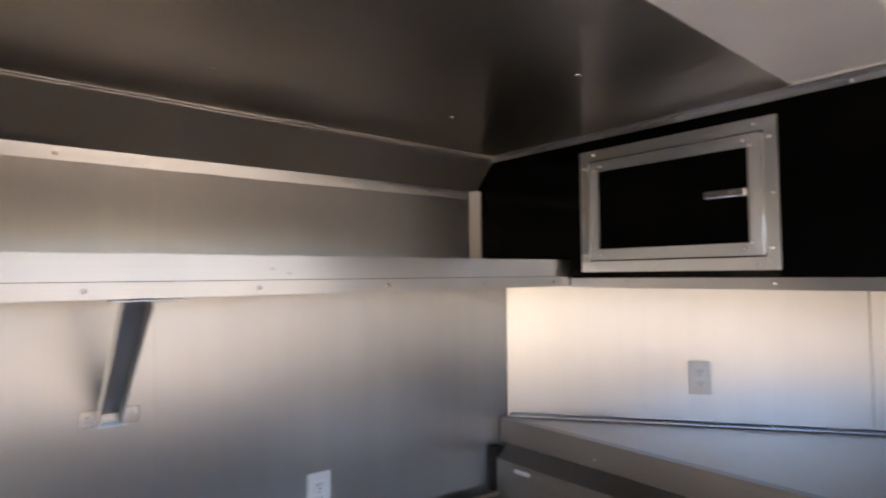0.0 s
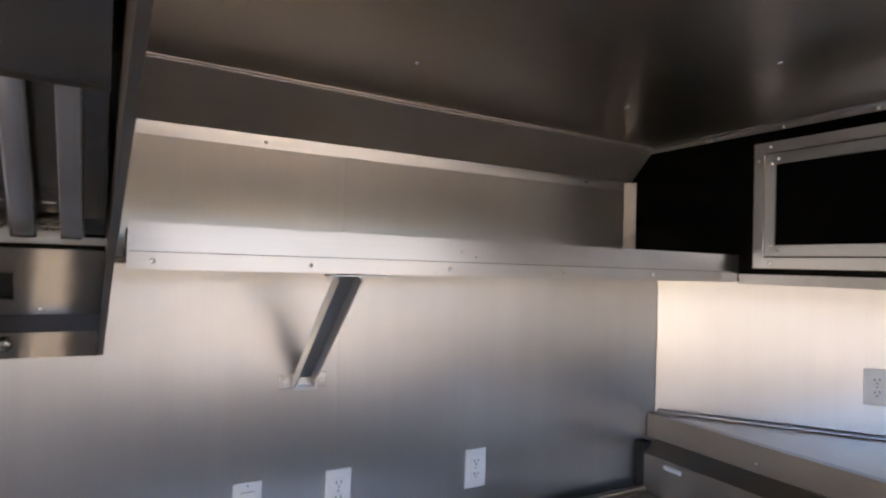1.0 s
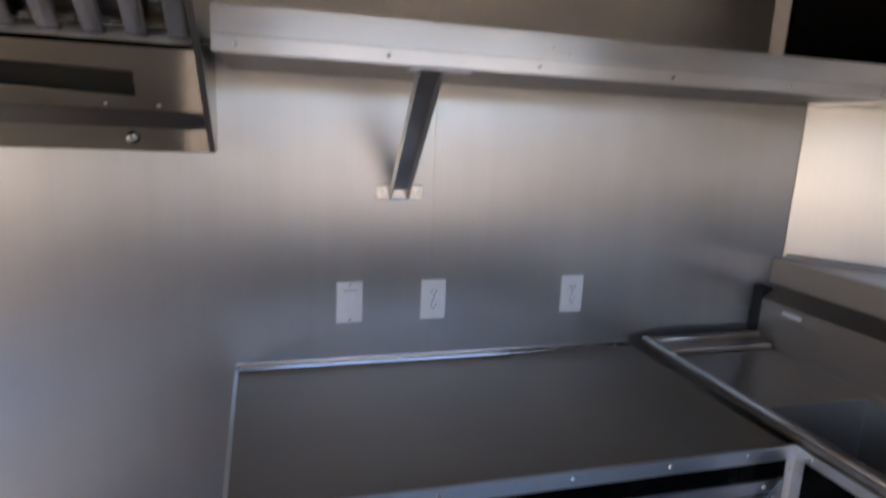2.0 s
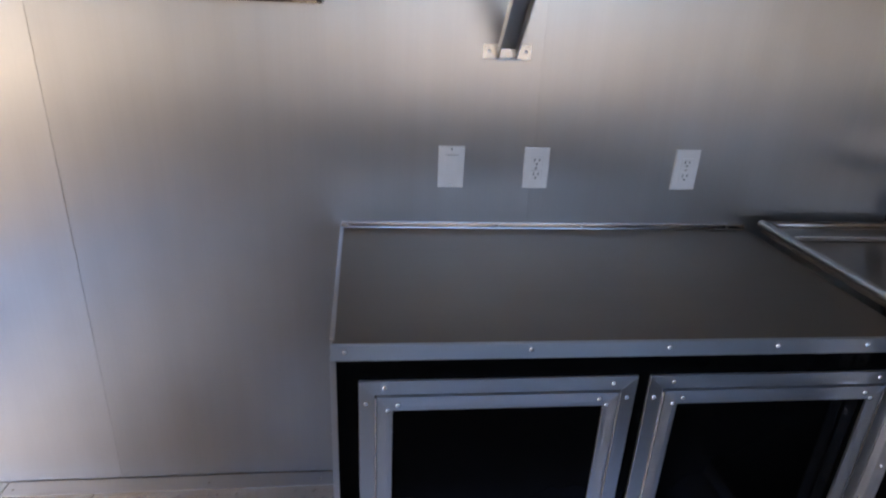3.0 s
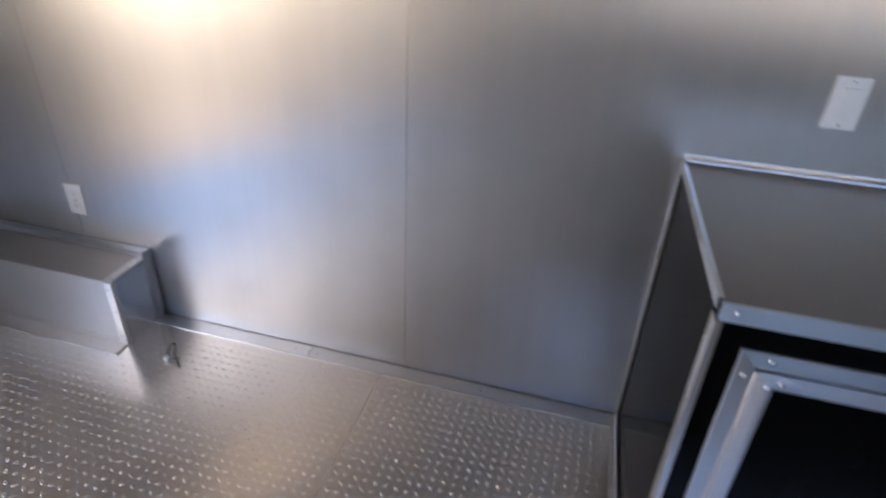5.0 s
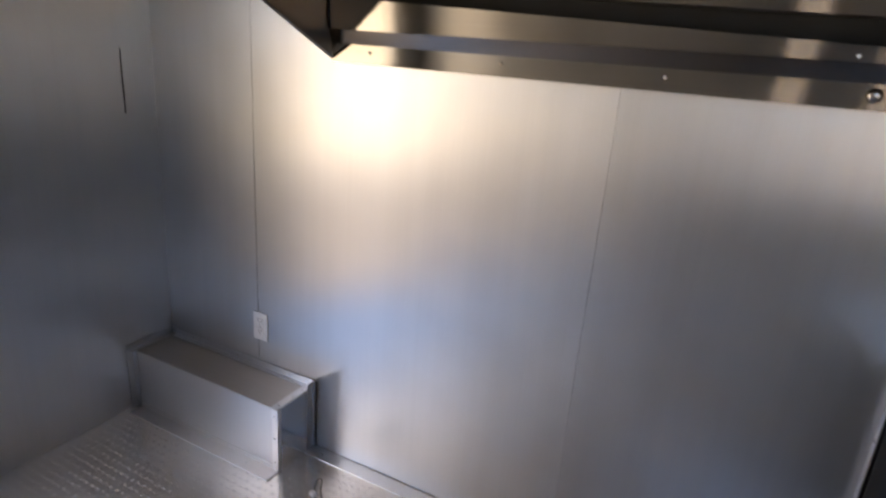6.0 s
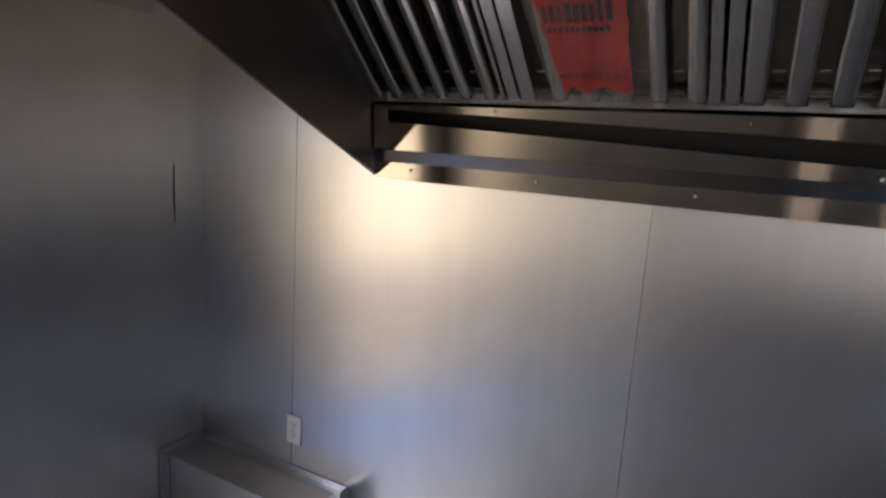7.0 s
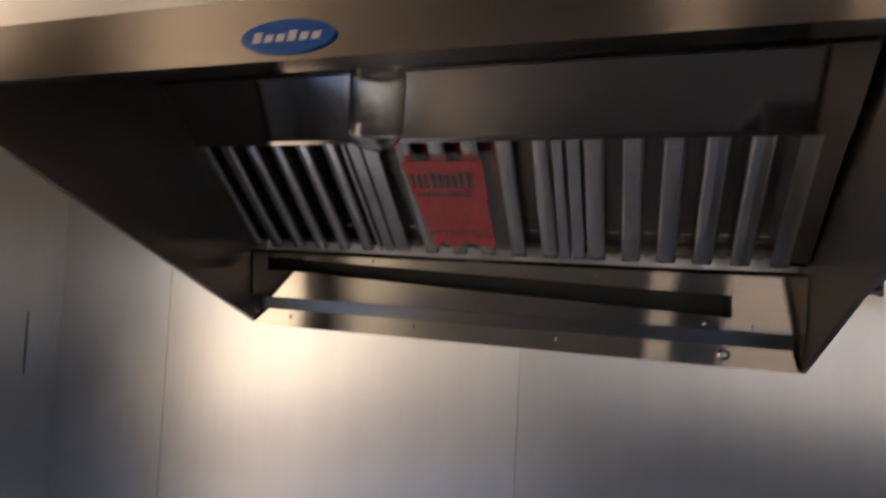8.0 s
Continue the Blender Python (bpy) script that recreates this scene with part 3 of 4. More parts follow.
tr = part("front_trim", strip([(CX1 + 0.018, CZ + 0.0005), (CX1 - 0.002, CZ + 0.0005), (CX1 - 0.002, CZ - 0.022)], -0.0025, "y", -1.5, CY - 0.004), ALU_CROSS, leg)
riveted(tr, [(CX1 - 0.0046, y, CZ - 0.010) for y in (-0.66, -0.92, -1.2)], (-1, 0, 0), 0.0048)
d_ob = part("door", boxes((CX1 - 0.001, CX1 + 0.001, -1.24, -0.72, 0.08, 0.82)), BLACK, leg, "black door in a riveted aluminium frame")
framed_door(d_ob, Matrix.Translation((CX1 - 0.001, -0.712, 0.07)) @ Matrix.Rotation(-math.pi / 2, 4, "Z"), 0.545, 0.765, 0.36, 0.40, 0.105)

sink = thing("sink", (1.4, -0.7, 0.9), label="stainless steel sink with drainboard, rolled rim and backsplash", category="sink")
SX0, SX1, SY0, SY1 = 1.172, 1.60, -0.035, -1.5
BY0, BY1 = -0.47, -0.86
ZD = 0.925
for side in ((SX0 + 0.014, SX1, BY0, SY0), (SX0 + 0.014, SX1, SY1, BY1)):
    part("drainboard", boxes((*side, ZD - 0.006, ZD - 0.003)), STEEL_SINK, sink)
for side in ((SX0 + 0.014, SX0 + 0.05), (SX1 - 0.045, SX1)):
    part("deck_edge", boxes((*side, BY1, BY0, ZD - 0.006, ZD - 0.003)), STEEL_SINK, sink)
bm = bmesh.new()
bx0, bx1, zb = SX0 + 0.05, SX1 - 0.045, 0.66
ring = [(bx0, BY0), (bx1, BY0), (bx1, BY1), (bx0, BY1)]
inner = [(bx0 + 0.012, BY0 - 0.012), (bx1 - 0.012, BY0 - 0.012), (bx1 - 0.012, BY1 + 0.012), (bx0 + 0.012, BY1 + 0.012)]
rows = [[bm.verts.new((x, y, ZD - 0.004)) for x, y in ring], [bm.verts.new((x, y, zb)) for x, y in inner],
        [bm.verts.new((x + (0.004 if i in (1, 2) else -0.004), y + (-0.004 if i > 1 else 0.004), zb - 0.004)) for i, (x, y) in enumerate(inner)],
        [bm.verts.new((x + (0.004 if i in (1, 2) else -0.004), y + (-0.004 if i > 1 else 0.004), ZD - 0.006)) for i, (x, y) in enumerate(ring)]]
for r0, r1 in zip(rows, rows[1:]):
    for i in range(4):
        bm.faces.new((r0[i], r0[(i + 1) % 4], r1[(i + 1) % 4], r1[i]))
bm.faces.new(rows[1])
bm.faces.new(rows[2])
part("basin", bm, STEEL_BASIN_LIT, sink)


def roll(points_r, n=10):
    return [(points_r[0] + points_r[2] * math.cos(2 * math.pi * i / n), points_r[1] + points_r[2] * math.sin(2 * math.pi * i / n)) for i in range(n)]


part("rim", prism(roll((SX0 + 0.009, 0.945, 0.012)), "y", SY1, SY0 - 0.004), STEEL_SINK, sink, "rolled steel rim", True)
part("rim", prism(roll((SY0 - 0.012, 0.945, 0.011)), "x", SX0 + 0.004, SX1 - 0.002), STEEL_SINK, sink, "rolled steel rim", True)
part("rim_shelf", boxes((SX0 + 0.024, SX1 - 0.012, SY0 - 0.088, SY0 - 0.024, ZD - 0.003, 0.9395), bevel=0.004, seg=2), STEEL_SINK, sink, "flat raised steel rim at the wall")
part("rim_wall", boxes((SX0 + 0.012, SX0 + 0.0145, SY1, SY0 - 0.01, ZD - 0.005, 0.942), (SX0 + 0.012, SX1, SY0 - 0.022, SY0 - 0.0195, ZD - 0.005, 0.942)), STEEL_SINK, sink)
part("backsplash", strip([(SX1, ZD - 0.005), (SX1, 1.065), (SX1 + 0.05, 1.105), (SX1 + 0.055, 1.105)], 0.003, "y", SY1, SY0 - 0.012), STEEL_SINK, sink)
# dark block set into the gap to show its shade
part("gap", boxes((SX1 - 0.003, SX1 + 0.035, SY0 - 0.011, -0.004, ZD + 0.02, 1.10)), GAP_SHADE, sink, "dark block for the shade in the gap at the wall")
part("clip", boxes((SX1 - 0.005, SX1, -0.20, -0.13, 1.035, 1.05), bevel=0.0015), WHITE_OLD, sink, "small pale clip")

ledge = thing("ledge", (1.8, -0.5, 1.19), label="triangular aluminium ledge behind the sink backsplash", category="ledge")
ZL = 1.19
bm = prism([(1.66, -0.004), (1.70, -0.004), (NOSE_X - 0.006, NOSE_Y), (1.70, YS + 0.004), (1.66, YS + 0.004)], "z", ZL - 0.004, ZL - 0.001)
part("top_sheet", bm, STEEL_SINK, ledge)
part("front_trim", strip([(1.685, ZL), (1.656, ZL), (1.652, ZL - 0.083), (1.664, ZL - 0.087)], 0.0028, "y", YS + 0.01, -0.006), STEEL_LEDGE_SHADE, ledge)
riveted(ledge, [(1.6515, y, ZL - 0.055) for y in (-0.42, -0.85)], (-1, 0, 0), 0.0045)
ang_len = math.hypot(NOSE_X - 1.70, NOSE_Y)
bm = prism([(-0.001, ZL), (-0.014, ZL), (-0.0125, ZL + 0.004), (-0.009, ZL + 0.008), (-0.005, ZL + 0.0105), (-0.001, ZL + 0.0115)], "x", 0.01, ang_len - 0.02)
bmesh.ops.transform(bm, matrix=NOSE_M, verts=bm.verts)
tr = part("back_angle", bm, FRAME_C, ledge, "bright aluminium angle")
for u in (0.18, 0.42, 0.55, 0.70, 0.88, 1.05):
    rivet(tr, NOSE_M @ Vector((u, -0.008, ZL + 0.008)), NOSE_M.to_3x3() @ Vector((0, -1, 0)), 0.0045)

# ---- wall shelf on a bracket ----
SHX0, SHX1, SHY = -0.013, 1.556, -0.421
shelf = thing("wall_shelf", (0.77, -0.2, 1.69), label="long aluminium wall shelf with a bright upstand lip", category="shelf")
part("shelf_pan", boxes((SHX0 + 0.002, SHX1 - 0.012, SHY + 0.004, -0.001, 1.672, 1.676)), ALU_SATIN, shelf)
part("lip", strip([(SHY + 0.014, 1.744), (SHY + 0.001, 1.746), (SHY + 0.001, 1.6998)], -0.0022, "x", SHX0, SHX1), ALU_LIP, shelf, "bright aluminium lip")
# added dark sheet that gives the groove under the lip its shade
part("groove_shade", boxes((SHX0 + 0.003, SHX1 - 0.002, SHY + 0.006, SHY + 0.009, 1.676, 1.735)), GAP_SHADE, shelf)
tr = part("edge_angle", strip([(SHY - 0.003, 1.6985), (SHY - 0.0015, 1.6695), (SHY + 0.025, 1.6695)], 0.0022, "x", SHX0, SHX1 - 0.01), ALU_LIP, shelf)
riveted(tr, [(x, SHY - 0.0036, 1.684) for x in (0.025, 0.292, 0.592, 0.897, 1.20, 1.47)], (0, -1, 0), 0.005)
riveted(shelf, [(0.62, SHY - 0.0014, 1.722), (0.655, SHY - 0.0014, 1.712)], (0, -1, 0), 0.0028)
part("end_cap", boxes((SHX0 - 0.0005, SHX0 + 0.0015, SHY + 0.002, -0.004, 1.674, 1.742)), ALU_TRIM, shelf)
part("pin", lathe([(0.0, 0), (0.006, 0), (0.006, 0.016), (0.004, 0.02), (0.0, 0.02)], 8, None, Matrix.Translation((SHX0, SHY + 0.01, 1.684)) @ Matrix.Rotation(-math.pi / 2, 4, "Y")), STEEL, shelf)

brk = thing("shelf_bracket", (0.40, -0.01, 1.38), label="diagonal aluminium strut bracing the shelf", category="bracket")
tr = part("wall_plate", boxes((0.342, 0.466, -0.0035, -0.0005, 1.366, 1.404), bevel=0.0015, seg=2), ALU_BOX, brk)
riveted(tr, [(0.358, -0.0036, 1.385), (0.452, -0.0036, 1.385)], (0, -1, 0), 0.0055)
tr = part("top_plate", boxes((0.335, 0.455, SHY + 0.006, SHY + 0.05, 1.663, 1.667), bevel=0.001), ALU_TRIM, brk)
a, b = Vector((0.402, -0.008, 1.378)), Vector((0.380, -0.392, 1.664))
d = (b - a)
side_v = Vector((1, 0, 0)) - d.normalized() * d.normalized().x
zax = d.normalized()
xax = side_v.normalized()
yax = zax.cross(xax)
frame_m = Matrix(((xax.x, yax.x, zax.x, a.x), (xax.y, yax.y, zax.y, a.y), (xax.z, yax.z, zax.z, a.z), (0, 0, 0, 1)))
bm = strip([(-0.021, -0.014), (-0.021, 0.014), (0.021, 0.014), (0.021, -0.014)], 0.003, "z", 0.0, d.length)
bmesh.ops.transform(bm, matrix=frame_m, verts=bm.verts)
part("strut", bm, ALU_POST, brk)
part("foot", boxes((0.376, 0.436, -0.03, -0.0035, 1.366, 1.370), bevel=0.001), ALU_TRIM, brk)

# ---- overhead nose cabinet ----
OX = 1.55
over = thing("overhead_cabinet", (OX, -1.0, 1.67), label="black overhead cabinet with a framed flap door", category="cabinet")
part("front_panel", boxes((OX, OX + 0.015, YS + 0.003, -0.004, 1.672, 2.10)), BLACK, over, "gloss black front panel")
part("bottom_panel", boxes((OX + 0.016, NOSE_X - 0.02, NOSE_Y - 0.5, NOSE_Y + 0.5, 1.672, 1.676), (OX + 0.016, 1.69, YS + 0.004, -0.006, 1.672, 1.6755)), BLACK, over)
tr = part("bottom_trim", strip([(OX - 0.003, 1.694), (OX - 0.003, 1.666), (OX + 0.03, 1.666)], 0.0025, "y", YS + 0.004, SHY - 0.005), ALU_CROSS, over)
riveted(tr, [(OX - 0.0032, y, 1.68) for y in (-0.62, -1.0, -1.35)], (-1, 0, 0), 0.004)
tr = part("top_trim", strip([(OX - 0.028, ZC - 0.001), (OX - 0.0005, ZC - 0.001), (OX - 0.0005, ZC - 0.016)], -0.0025, "y", YS + 0.004, -0.07), ALU_CROSS, over)
riveted(tr, [(OX - 0.0035, y, ZC - 0.010) for y in (-0.33, -0.55, -0.78, -1.16, -1.4)], (-1, 0, 0), 0.005)
part("wall_trim", prism([(OX - 0.032, -0.003), (OX - 0.034, -0.005), (OX - 0.004, -0.033), (OX - 0.001, -0.032), (OX - 0.001, -0.003)], "z", 1.72, 2.0), ALU_SATIN, over)
d_ob = part("door", boxes((OX - 0.002, OX - 0.0005, -1.01, -0.48, 1.72, 2.05)), BLACK, over, "black flap door in a riveted aluminium frame")
framed_door(d_ob, Matrix.Translation((OX - 0.0015, -0.470, 1.711)) @ Matrix.Rotation(-math.pi / 2, 4, "Z"), 0.545, 0.350, 0.378, 0.182, 0.10)

# ---- ceiling light ----
lampthing = thing("ceiling_light", (0.7, -1.2, ZC), label="unlit white ceiling light box", category="light")
for nm, bm, mat in (("housing", boxes((0.10, 1.40, -1.31, -1.095, ZC - 0.03, ZC - 0.0005), bevel=0.004, seg=2), WHITE_OLD),
                    ("end_cap", boxes((1.4005, 1.422, -1.308, -1.096, ZC - 0.031, ZC - 0.0015), bevel=0.011, seg=4), WHITE)):
    for v in bm.verts:
        v.co.y -= (1.40 - v.co.x) * 0.052
    part(nm, bm, mat, lampthing)

# ---- outlets and switch ----


def plate(name, m, kind, label, cat):
    th = thing(name, m.translation, label=label, category=cat)

    def add(nm, bm, mat, to, lab=""):
        bmesh.ops.transform(bm, matrix=m, verts=bm.verts)
        return part(nm, bm, mat, to, lab)

    add("plate", boxes((-0.035, 0.035, -0.0055, -0.0003, -0.057, 0.057), bevel=0.0022, seg=2), WHITE, th)
    if kind == "switch":
        add("rocker_frame", boxes((-0.0175, 0.0175, -0.0068, -0.005, -0.035, 0.035), bevel=0.0008), WHITE, th)
        bm = prism([(-0.0066, -0.032), (-0.0095, 0.032), (-0.005, 0.032), (-0.005, -0.032)], "x", -0.0145, 0.0145)
        add("rocker", bm, WHITE, th)
        add("seam", boxes((-0.0165, 0.0165, -0.0071, -0.0065, 0.0325, 0.0333)), SLOT, th)
        spots = (-0.048, 0.048)
    else:
        for zc in (-0.0195, 0.0195):
            r_ob = add("receptacle", boxes((-0.0165, 0.0165, -0.0078, -0.005, zc - 0.0142, zc + 0.0142), bevel=0.002), WHITE, th)
            add("slot", boxes((-0.0075, -0.0052, -0.0081, -0.0075, zc - 0.001, zc + 0.008), (0.0052, 0.0075, -0.0081, -0.0075, zc, zc + 0.008), (-0.0022, 0.0022, -0.0081, -0.0075, zc - 0.0095, zc - 0.005)), SLOT, r_ob)
        spots = (0.0,)
    for z in spots:
        sc = new("screw", RIVET)
        hang(sc, th)
        sc.matrix_basis = m @ Matrix.LocRotScale(Vector((0, -0.0056, z)), Euler((math.pi / 2, 0, 0)), (0.003, 0.003, 0.002))
    return th


plate("light_switch", Matrix.Translation((0.276, -0.0005, 1.087)), "switch", "white rocker switch plate on the aluminium wall", "switch")
plate("power_outlet", Matrix.Translation((0.509, -0.0005, 1.088)), "outlet", "white duplex outlet plate beside the switch", "outlet")
plate("power_outlet", Matrix.Translation((0.936, -0.0005, 1.090)), "outlet", "white duplex outlet plate near the sink", "outlet")
plate("power_outlet", Matrix.Translation((-1.925, -0.0005, 0.483)), "outlet", "white duplex outlet plate above the wheel box", "outlet")
plate("power_outlet", NOSE_M @ Matrix.Translation((0.659, -0.0005, 1.35)), "outlet", "pale duplex outlet plate on the angled front wall", "outlet")

# ---- wheel box ----
BX0, BX1, BYF, BZ = XW + 0.003, -1.67, -0.190, 0.305
wbox = thing("wheel_box", (-2.05, -0.1, 0), label="low aluminium wheel box with riveted edge angles", category="box")
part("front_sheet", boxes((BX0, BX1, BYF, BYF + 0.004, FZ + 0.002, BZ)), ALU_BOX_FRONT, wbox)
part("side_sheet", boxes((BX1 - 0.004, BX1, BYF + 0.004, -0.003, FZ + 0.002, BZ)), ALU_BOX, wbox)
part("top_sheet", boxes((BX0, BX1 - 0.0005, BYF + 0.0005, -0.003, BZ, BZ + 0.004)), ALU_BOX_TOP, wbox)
tr = part("back_angle", strip([(-0.028, BZ + 0.0055), (-0.006, BZ + 0.0055), (-0.004, BZ + 0.03)], 0.0025, "x", BX0 + 0.03, BX1), ALU_TRIM, wbox)
riveted(tr, [(x, -0.0075, BZ + 0.018) for x in (-1.69, -1.78, -2.05, -2.3)], (0, -1, 0), 0.0042)
part("end_angle", strip([(BX0 + 0.026, BZ + 0.006), (BX0 + 0.002, BZ + 0.006), (BX0 + 0.002, BZ + 0.03)], -0.0025, "y", BYF - 0.03, -0.03), ALU_WALL_DULL, wbox)
part("end_angle", strip([(BX0 + 0.002, BYF - 0.03), (BX0 + 0.002, BYF - 0.003), (BX0 + 0.026, BYF - 0.003)], -0.0025, "z", FZ + 0.01, BZ + 0.004), ALU_WALL_DULL, wbox)
tr = part("corner_angle", strip([(BX1 - 0.024, BYF - 0.0045), (BX1 - 0.002, BYF - 0.0008), (BX1 + 0.001, BYF + 0.012)], -0.0025, "z", FZ + 0.004, BZ + 0.001), ALU_POST, wbox)
riveted(tr, [(BX1 - 0.013, BYF - 0.0052, z) for z in (0.28, 0.19, 0.09)], (0, -1, 0), 0.004)
tr = part("side_angle", strip([(BX1 + 0.001, -0.04), (BX1 + 0.001, -0.006), (BX1 + 0.012, -0.006)], -0.0025, "z", FZ + 0.004, BZ + 0.03), ALU_WALL_DULL, wbox)
tr = part("top_angle", strip([(BX1 - 0.03, BZ + 0.006), (BX1 + 0.001, BZ + 0.006)], 0.002, "y", BYF + 0.001, -0.028), ALU_TRIM, wbox)
riveted(tr, [(BX1 - 0.014, y, BZ + 0.008) for y in (-0.05, -0.10, -0.17)], (0, 0, 1), 0.004)
part("foot_angle", boxes((BX0 + 0.03, BX1, BYF - 0.060, BYF - 0.003, FZ + 0.0005, FZ + 0.0065), (BX0 + 0.03, BX1, BYF - 0.0045, BYF - 0.0005, FZ + 0.0065, FZ + 0.024), bevel=0.0018, seg=2), ALU_BOX_FRONT, wbox, "bright aluminium foot angle")
riveted(wbox, [(x, BYF - 0.03, FZ + 0.0065) for x in (-1.8, -2.1, -2.3)], (0, 0, 1), 0.004)

# ---- small stub of cable beside the wheel box ----
stub = thing("cable_stub", (-1.49, -0.21, 0), label="short dark cable end with a white clip on the floor", category="cable")
part("clip", boxes((-1.505, -1.483, -0.226, -0.208, FZ + 0.0005, FZ + 0.016), bevel=0.003), WHITE, stub)
cu = bpy.data.curves.new("wire", "CURVE")
cu.dimensions, cu.bevel_depth, cu.bevel_resolution = "3D", 0.0022, 2
sp = cu.splines.new("BEZIER")
sp.bezier_points.add(3)
for bp_, co in zip(sp.bezier_points, ((-1.500, -0.205, FZ + 0.012), (-1.500, -0.170, FZ + 0.035), (-1.470, -0.205, FZ + 0.020), (-1.432, -0.235, FZ + 0.003))):
    bp_.co, bp_.handle_left_type, bp_.handle_right_type = co, "AUTO", "AUTO"
cu.materials.append(RUBBER)
wire = new("wire", cu)
hang(wire, stub)

# ---- range hood ----
HX0, HX1, HYF, HYB, HZ0, HZF = -1.559, -0.048, -1.03, -0.073, 1.48, 1.925
HZT = ZC - 0.004
hood = thing("range_hood", (-0.8, -0.5, 1.48), label="stainless steel canopy hood with a sloping filter bank", category="range hood")
side_shape = [(-0.004, HZ0), (HYB, HZ0), (HYF, HZF), (HYF, HZT), (-0.004, HZT)]
LEFT_Y, LEFT_Z, LEFT_F = -0.038, 1.477, 1.9385
left_shape = [(-0.004, LEFT_Z), (LEFT_Y, LEFT_Z), (HYF, LEFT_F), (HYF, HZT), (-0.004, HZT)]
part("side_panel", prism(left_shape, "x", HX0 - 0.003, HX0), STEEL_SIDE, hood)
FLARE = 0.040
KNEE_Y, KNEE_Z = -0.40, 1.668


def right_edge(y):
    if y > KNEE_Y:
        return HZ0 + (y - HYB) / (KNEE_Y - HYB) * (KNEE_Z - HZ0)
    return KNEE_Z + (y - KNEE_Y) / (HYF - KNEE_Y) * (HZF - KNEE_Z)


# unseen bright sheet on the hood's far side, added to brighten the end wall
part("bounce_sheet", prism(left_shape, "x", HX0 - 0.006, HX0 - 0.0035), ALU_WALL, hood, "unseen pale sheet added to brighten the end wall")
bm = prism(side_shape[:2] + [(KNEE_Y, KNEE_Z)] + side_shape[2:], "x", HX1, HX1 + 0.003)
for v in bm.verts:
    v.co.x += FLARE * min(1.0, max(0.0, (v.co.y - HYB) / (HYF - HYB)))
part("side_panel", bm, STEEL_SIDE, hood)
for x, s, stops in ((HX0, 1, (HYF, LEFT_Y)), (HX1, -1, (HYF, KNEE_Y, HYB))):
    for y0, y1 in zip(stops, stops[1:]):
        bm = boxes((min(x, x + s * 0.009), max(x, x + s * 0.009), y0, y1, 0, 0.0025))
        for v in bm.verts:
            f = (v.co.y - HYB) / (HYF - HYB)
            v.co.z += LEFT_Z + (v.co.y - LEFT_Y) / (HYF - LEFT_Y) * (LEFT_F - LEFT_Z) if s > 0 else right_edge(v.co.y)
            v.co.x += FLARE * f if s < 0 else 0.0
        part("side_flange", bm, STEEL_SIDE, hood)
part("front_panel", strip([(HYF + 0.001, 2.003), (HYF + 0.001, HZF - 0.004), (HYF + 0.042, HZF - 0.004), (HYF + 0.042, HZF + 0.02)], 0.002, "x", HX0, HX1 + FLARE), STEEL, hood)
part("filler_panel", boxes((HX0, HX1 + FLARE, HYF + 0.004, HYF + 0.007, 2.0035, HZT)), ALU_TRIM, hood, "pale aluminium filler panel")
part("roof_panel", boxes((HX0, HX1 + 0.016, HYF + 0.008, -0.004, HZT - 0.004, HZT)), STEEL, hood)
FB, FT = Vector((-0.095, 1.728)), Vector((-0.362, 1.976))
bend = [(FT.x + 0.004, FT.y - 0.006), (FT.x - 0.002, FT.y + 0.004), (FT.x - 0.128, HZT - 0.010), (FT.x - 0.134, HZT - 0.007), (HYF + 0.045, HZT - 0.007)]
part("plenum_panel", strip(bend, 0.002, "x", HX0, HX1), STEEL_SHADED, hood)
part("filter_rail", strip([(-0.066, 1.7105), (-0.0905, 1.7095), (-0.0925, 1.7000)], 0.0025, "x", HX0 + 0.002, HX1 - 0.002), STEEL_SHADED, hood)
yb = HYB - 0.004
sx0, sx1, BRK = -1.500, -0.206, 1.567
slot_hi, slot_lo = (1.687, 1.649), (1.651, 1.597)


def slot_z(ends, x):
    """The air slot runs downhill and widens towards the sink."""
    return ends[0] + (ends[1] - ends[0]) * (x - sx0) / (sx1 - sx0)


def back_y(z):
    return yb - 0.09 * (z - BRK)


bm = bmesh.new()
for poly in (
    [(HX0, BRK), (HX1, BRK), (HX1, slot_lo[1]), (sx1, slot_lo[1]), (sx0, slot_lo[0]), (HX0, slot_lo[0])],
    [(HX0, slot_lo[0]), (sx0, slot_lo[0]), (sx0, slot_hi[0]), (HX0, slot_hi[0])],
    [(sx1, slot_lo[1]), (HX1, slot_lo[1]), (HX1, slot_hi[1]), (sx1, slot_hi[1])],
    [(HX0, slot_hi[0]), (sx0, slot_hi[0]), (sx1, slot_hi[1]), (HX1, slot_hi[1]), (HX1, 1.7015), (HX0, 1.7015)],
):
    prism(poly, "y", yb, yb + 0.003, bm)
for v in bm.verts:
    v.co.y -= 0.09 * (v.co.z - BRK)
part("back_panel", bm, STEEL_SHADED, hood)
# slot lining is near-black, the recess's shade painted in
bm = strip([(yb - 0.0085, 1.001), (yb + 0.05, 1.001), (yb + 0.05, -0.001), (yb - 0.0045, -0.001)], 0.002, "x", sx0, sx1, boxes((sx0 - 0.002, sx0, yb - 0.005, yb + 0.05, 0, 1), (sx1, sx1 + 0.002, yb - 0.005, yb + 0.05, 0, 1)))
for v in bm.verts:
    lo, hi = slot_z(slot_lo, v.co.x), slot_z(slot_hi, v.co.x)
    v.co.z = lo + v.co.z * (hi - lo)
part("air_slot", bm, GAP_SHADE, hood, "air slot with a lining darkened for shade")
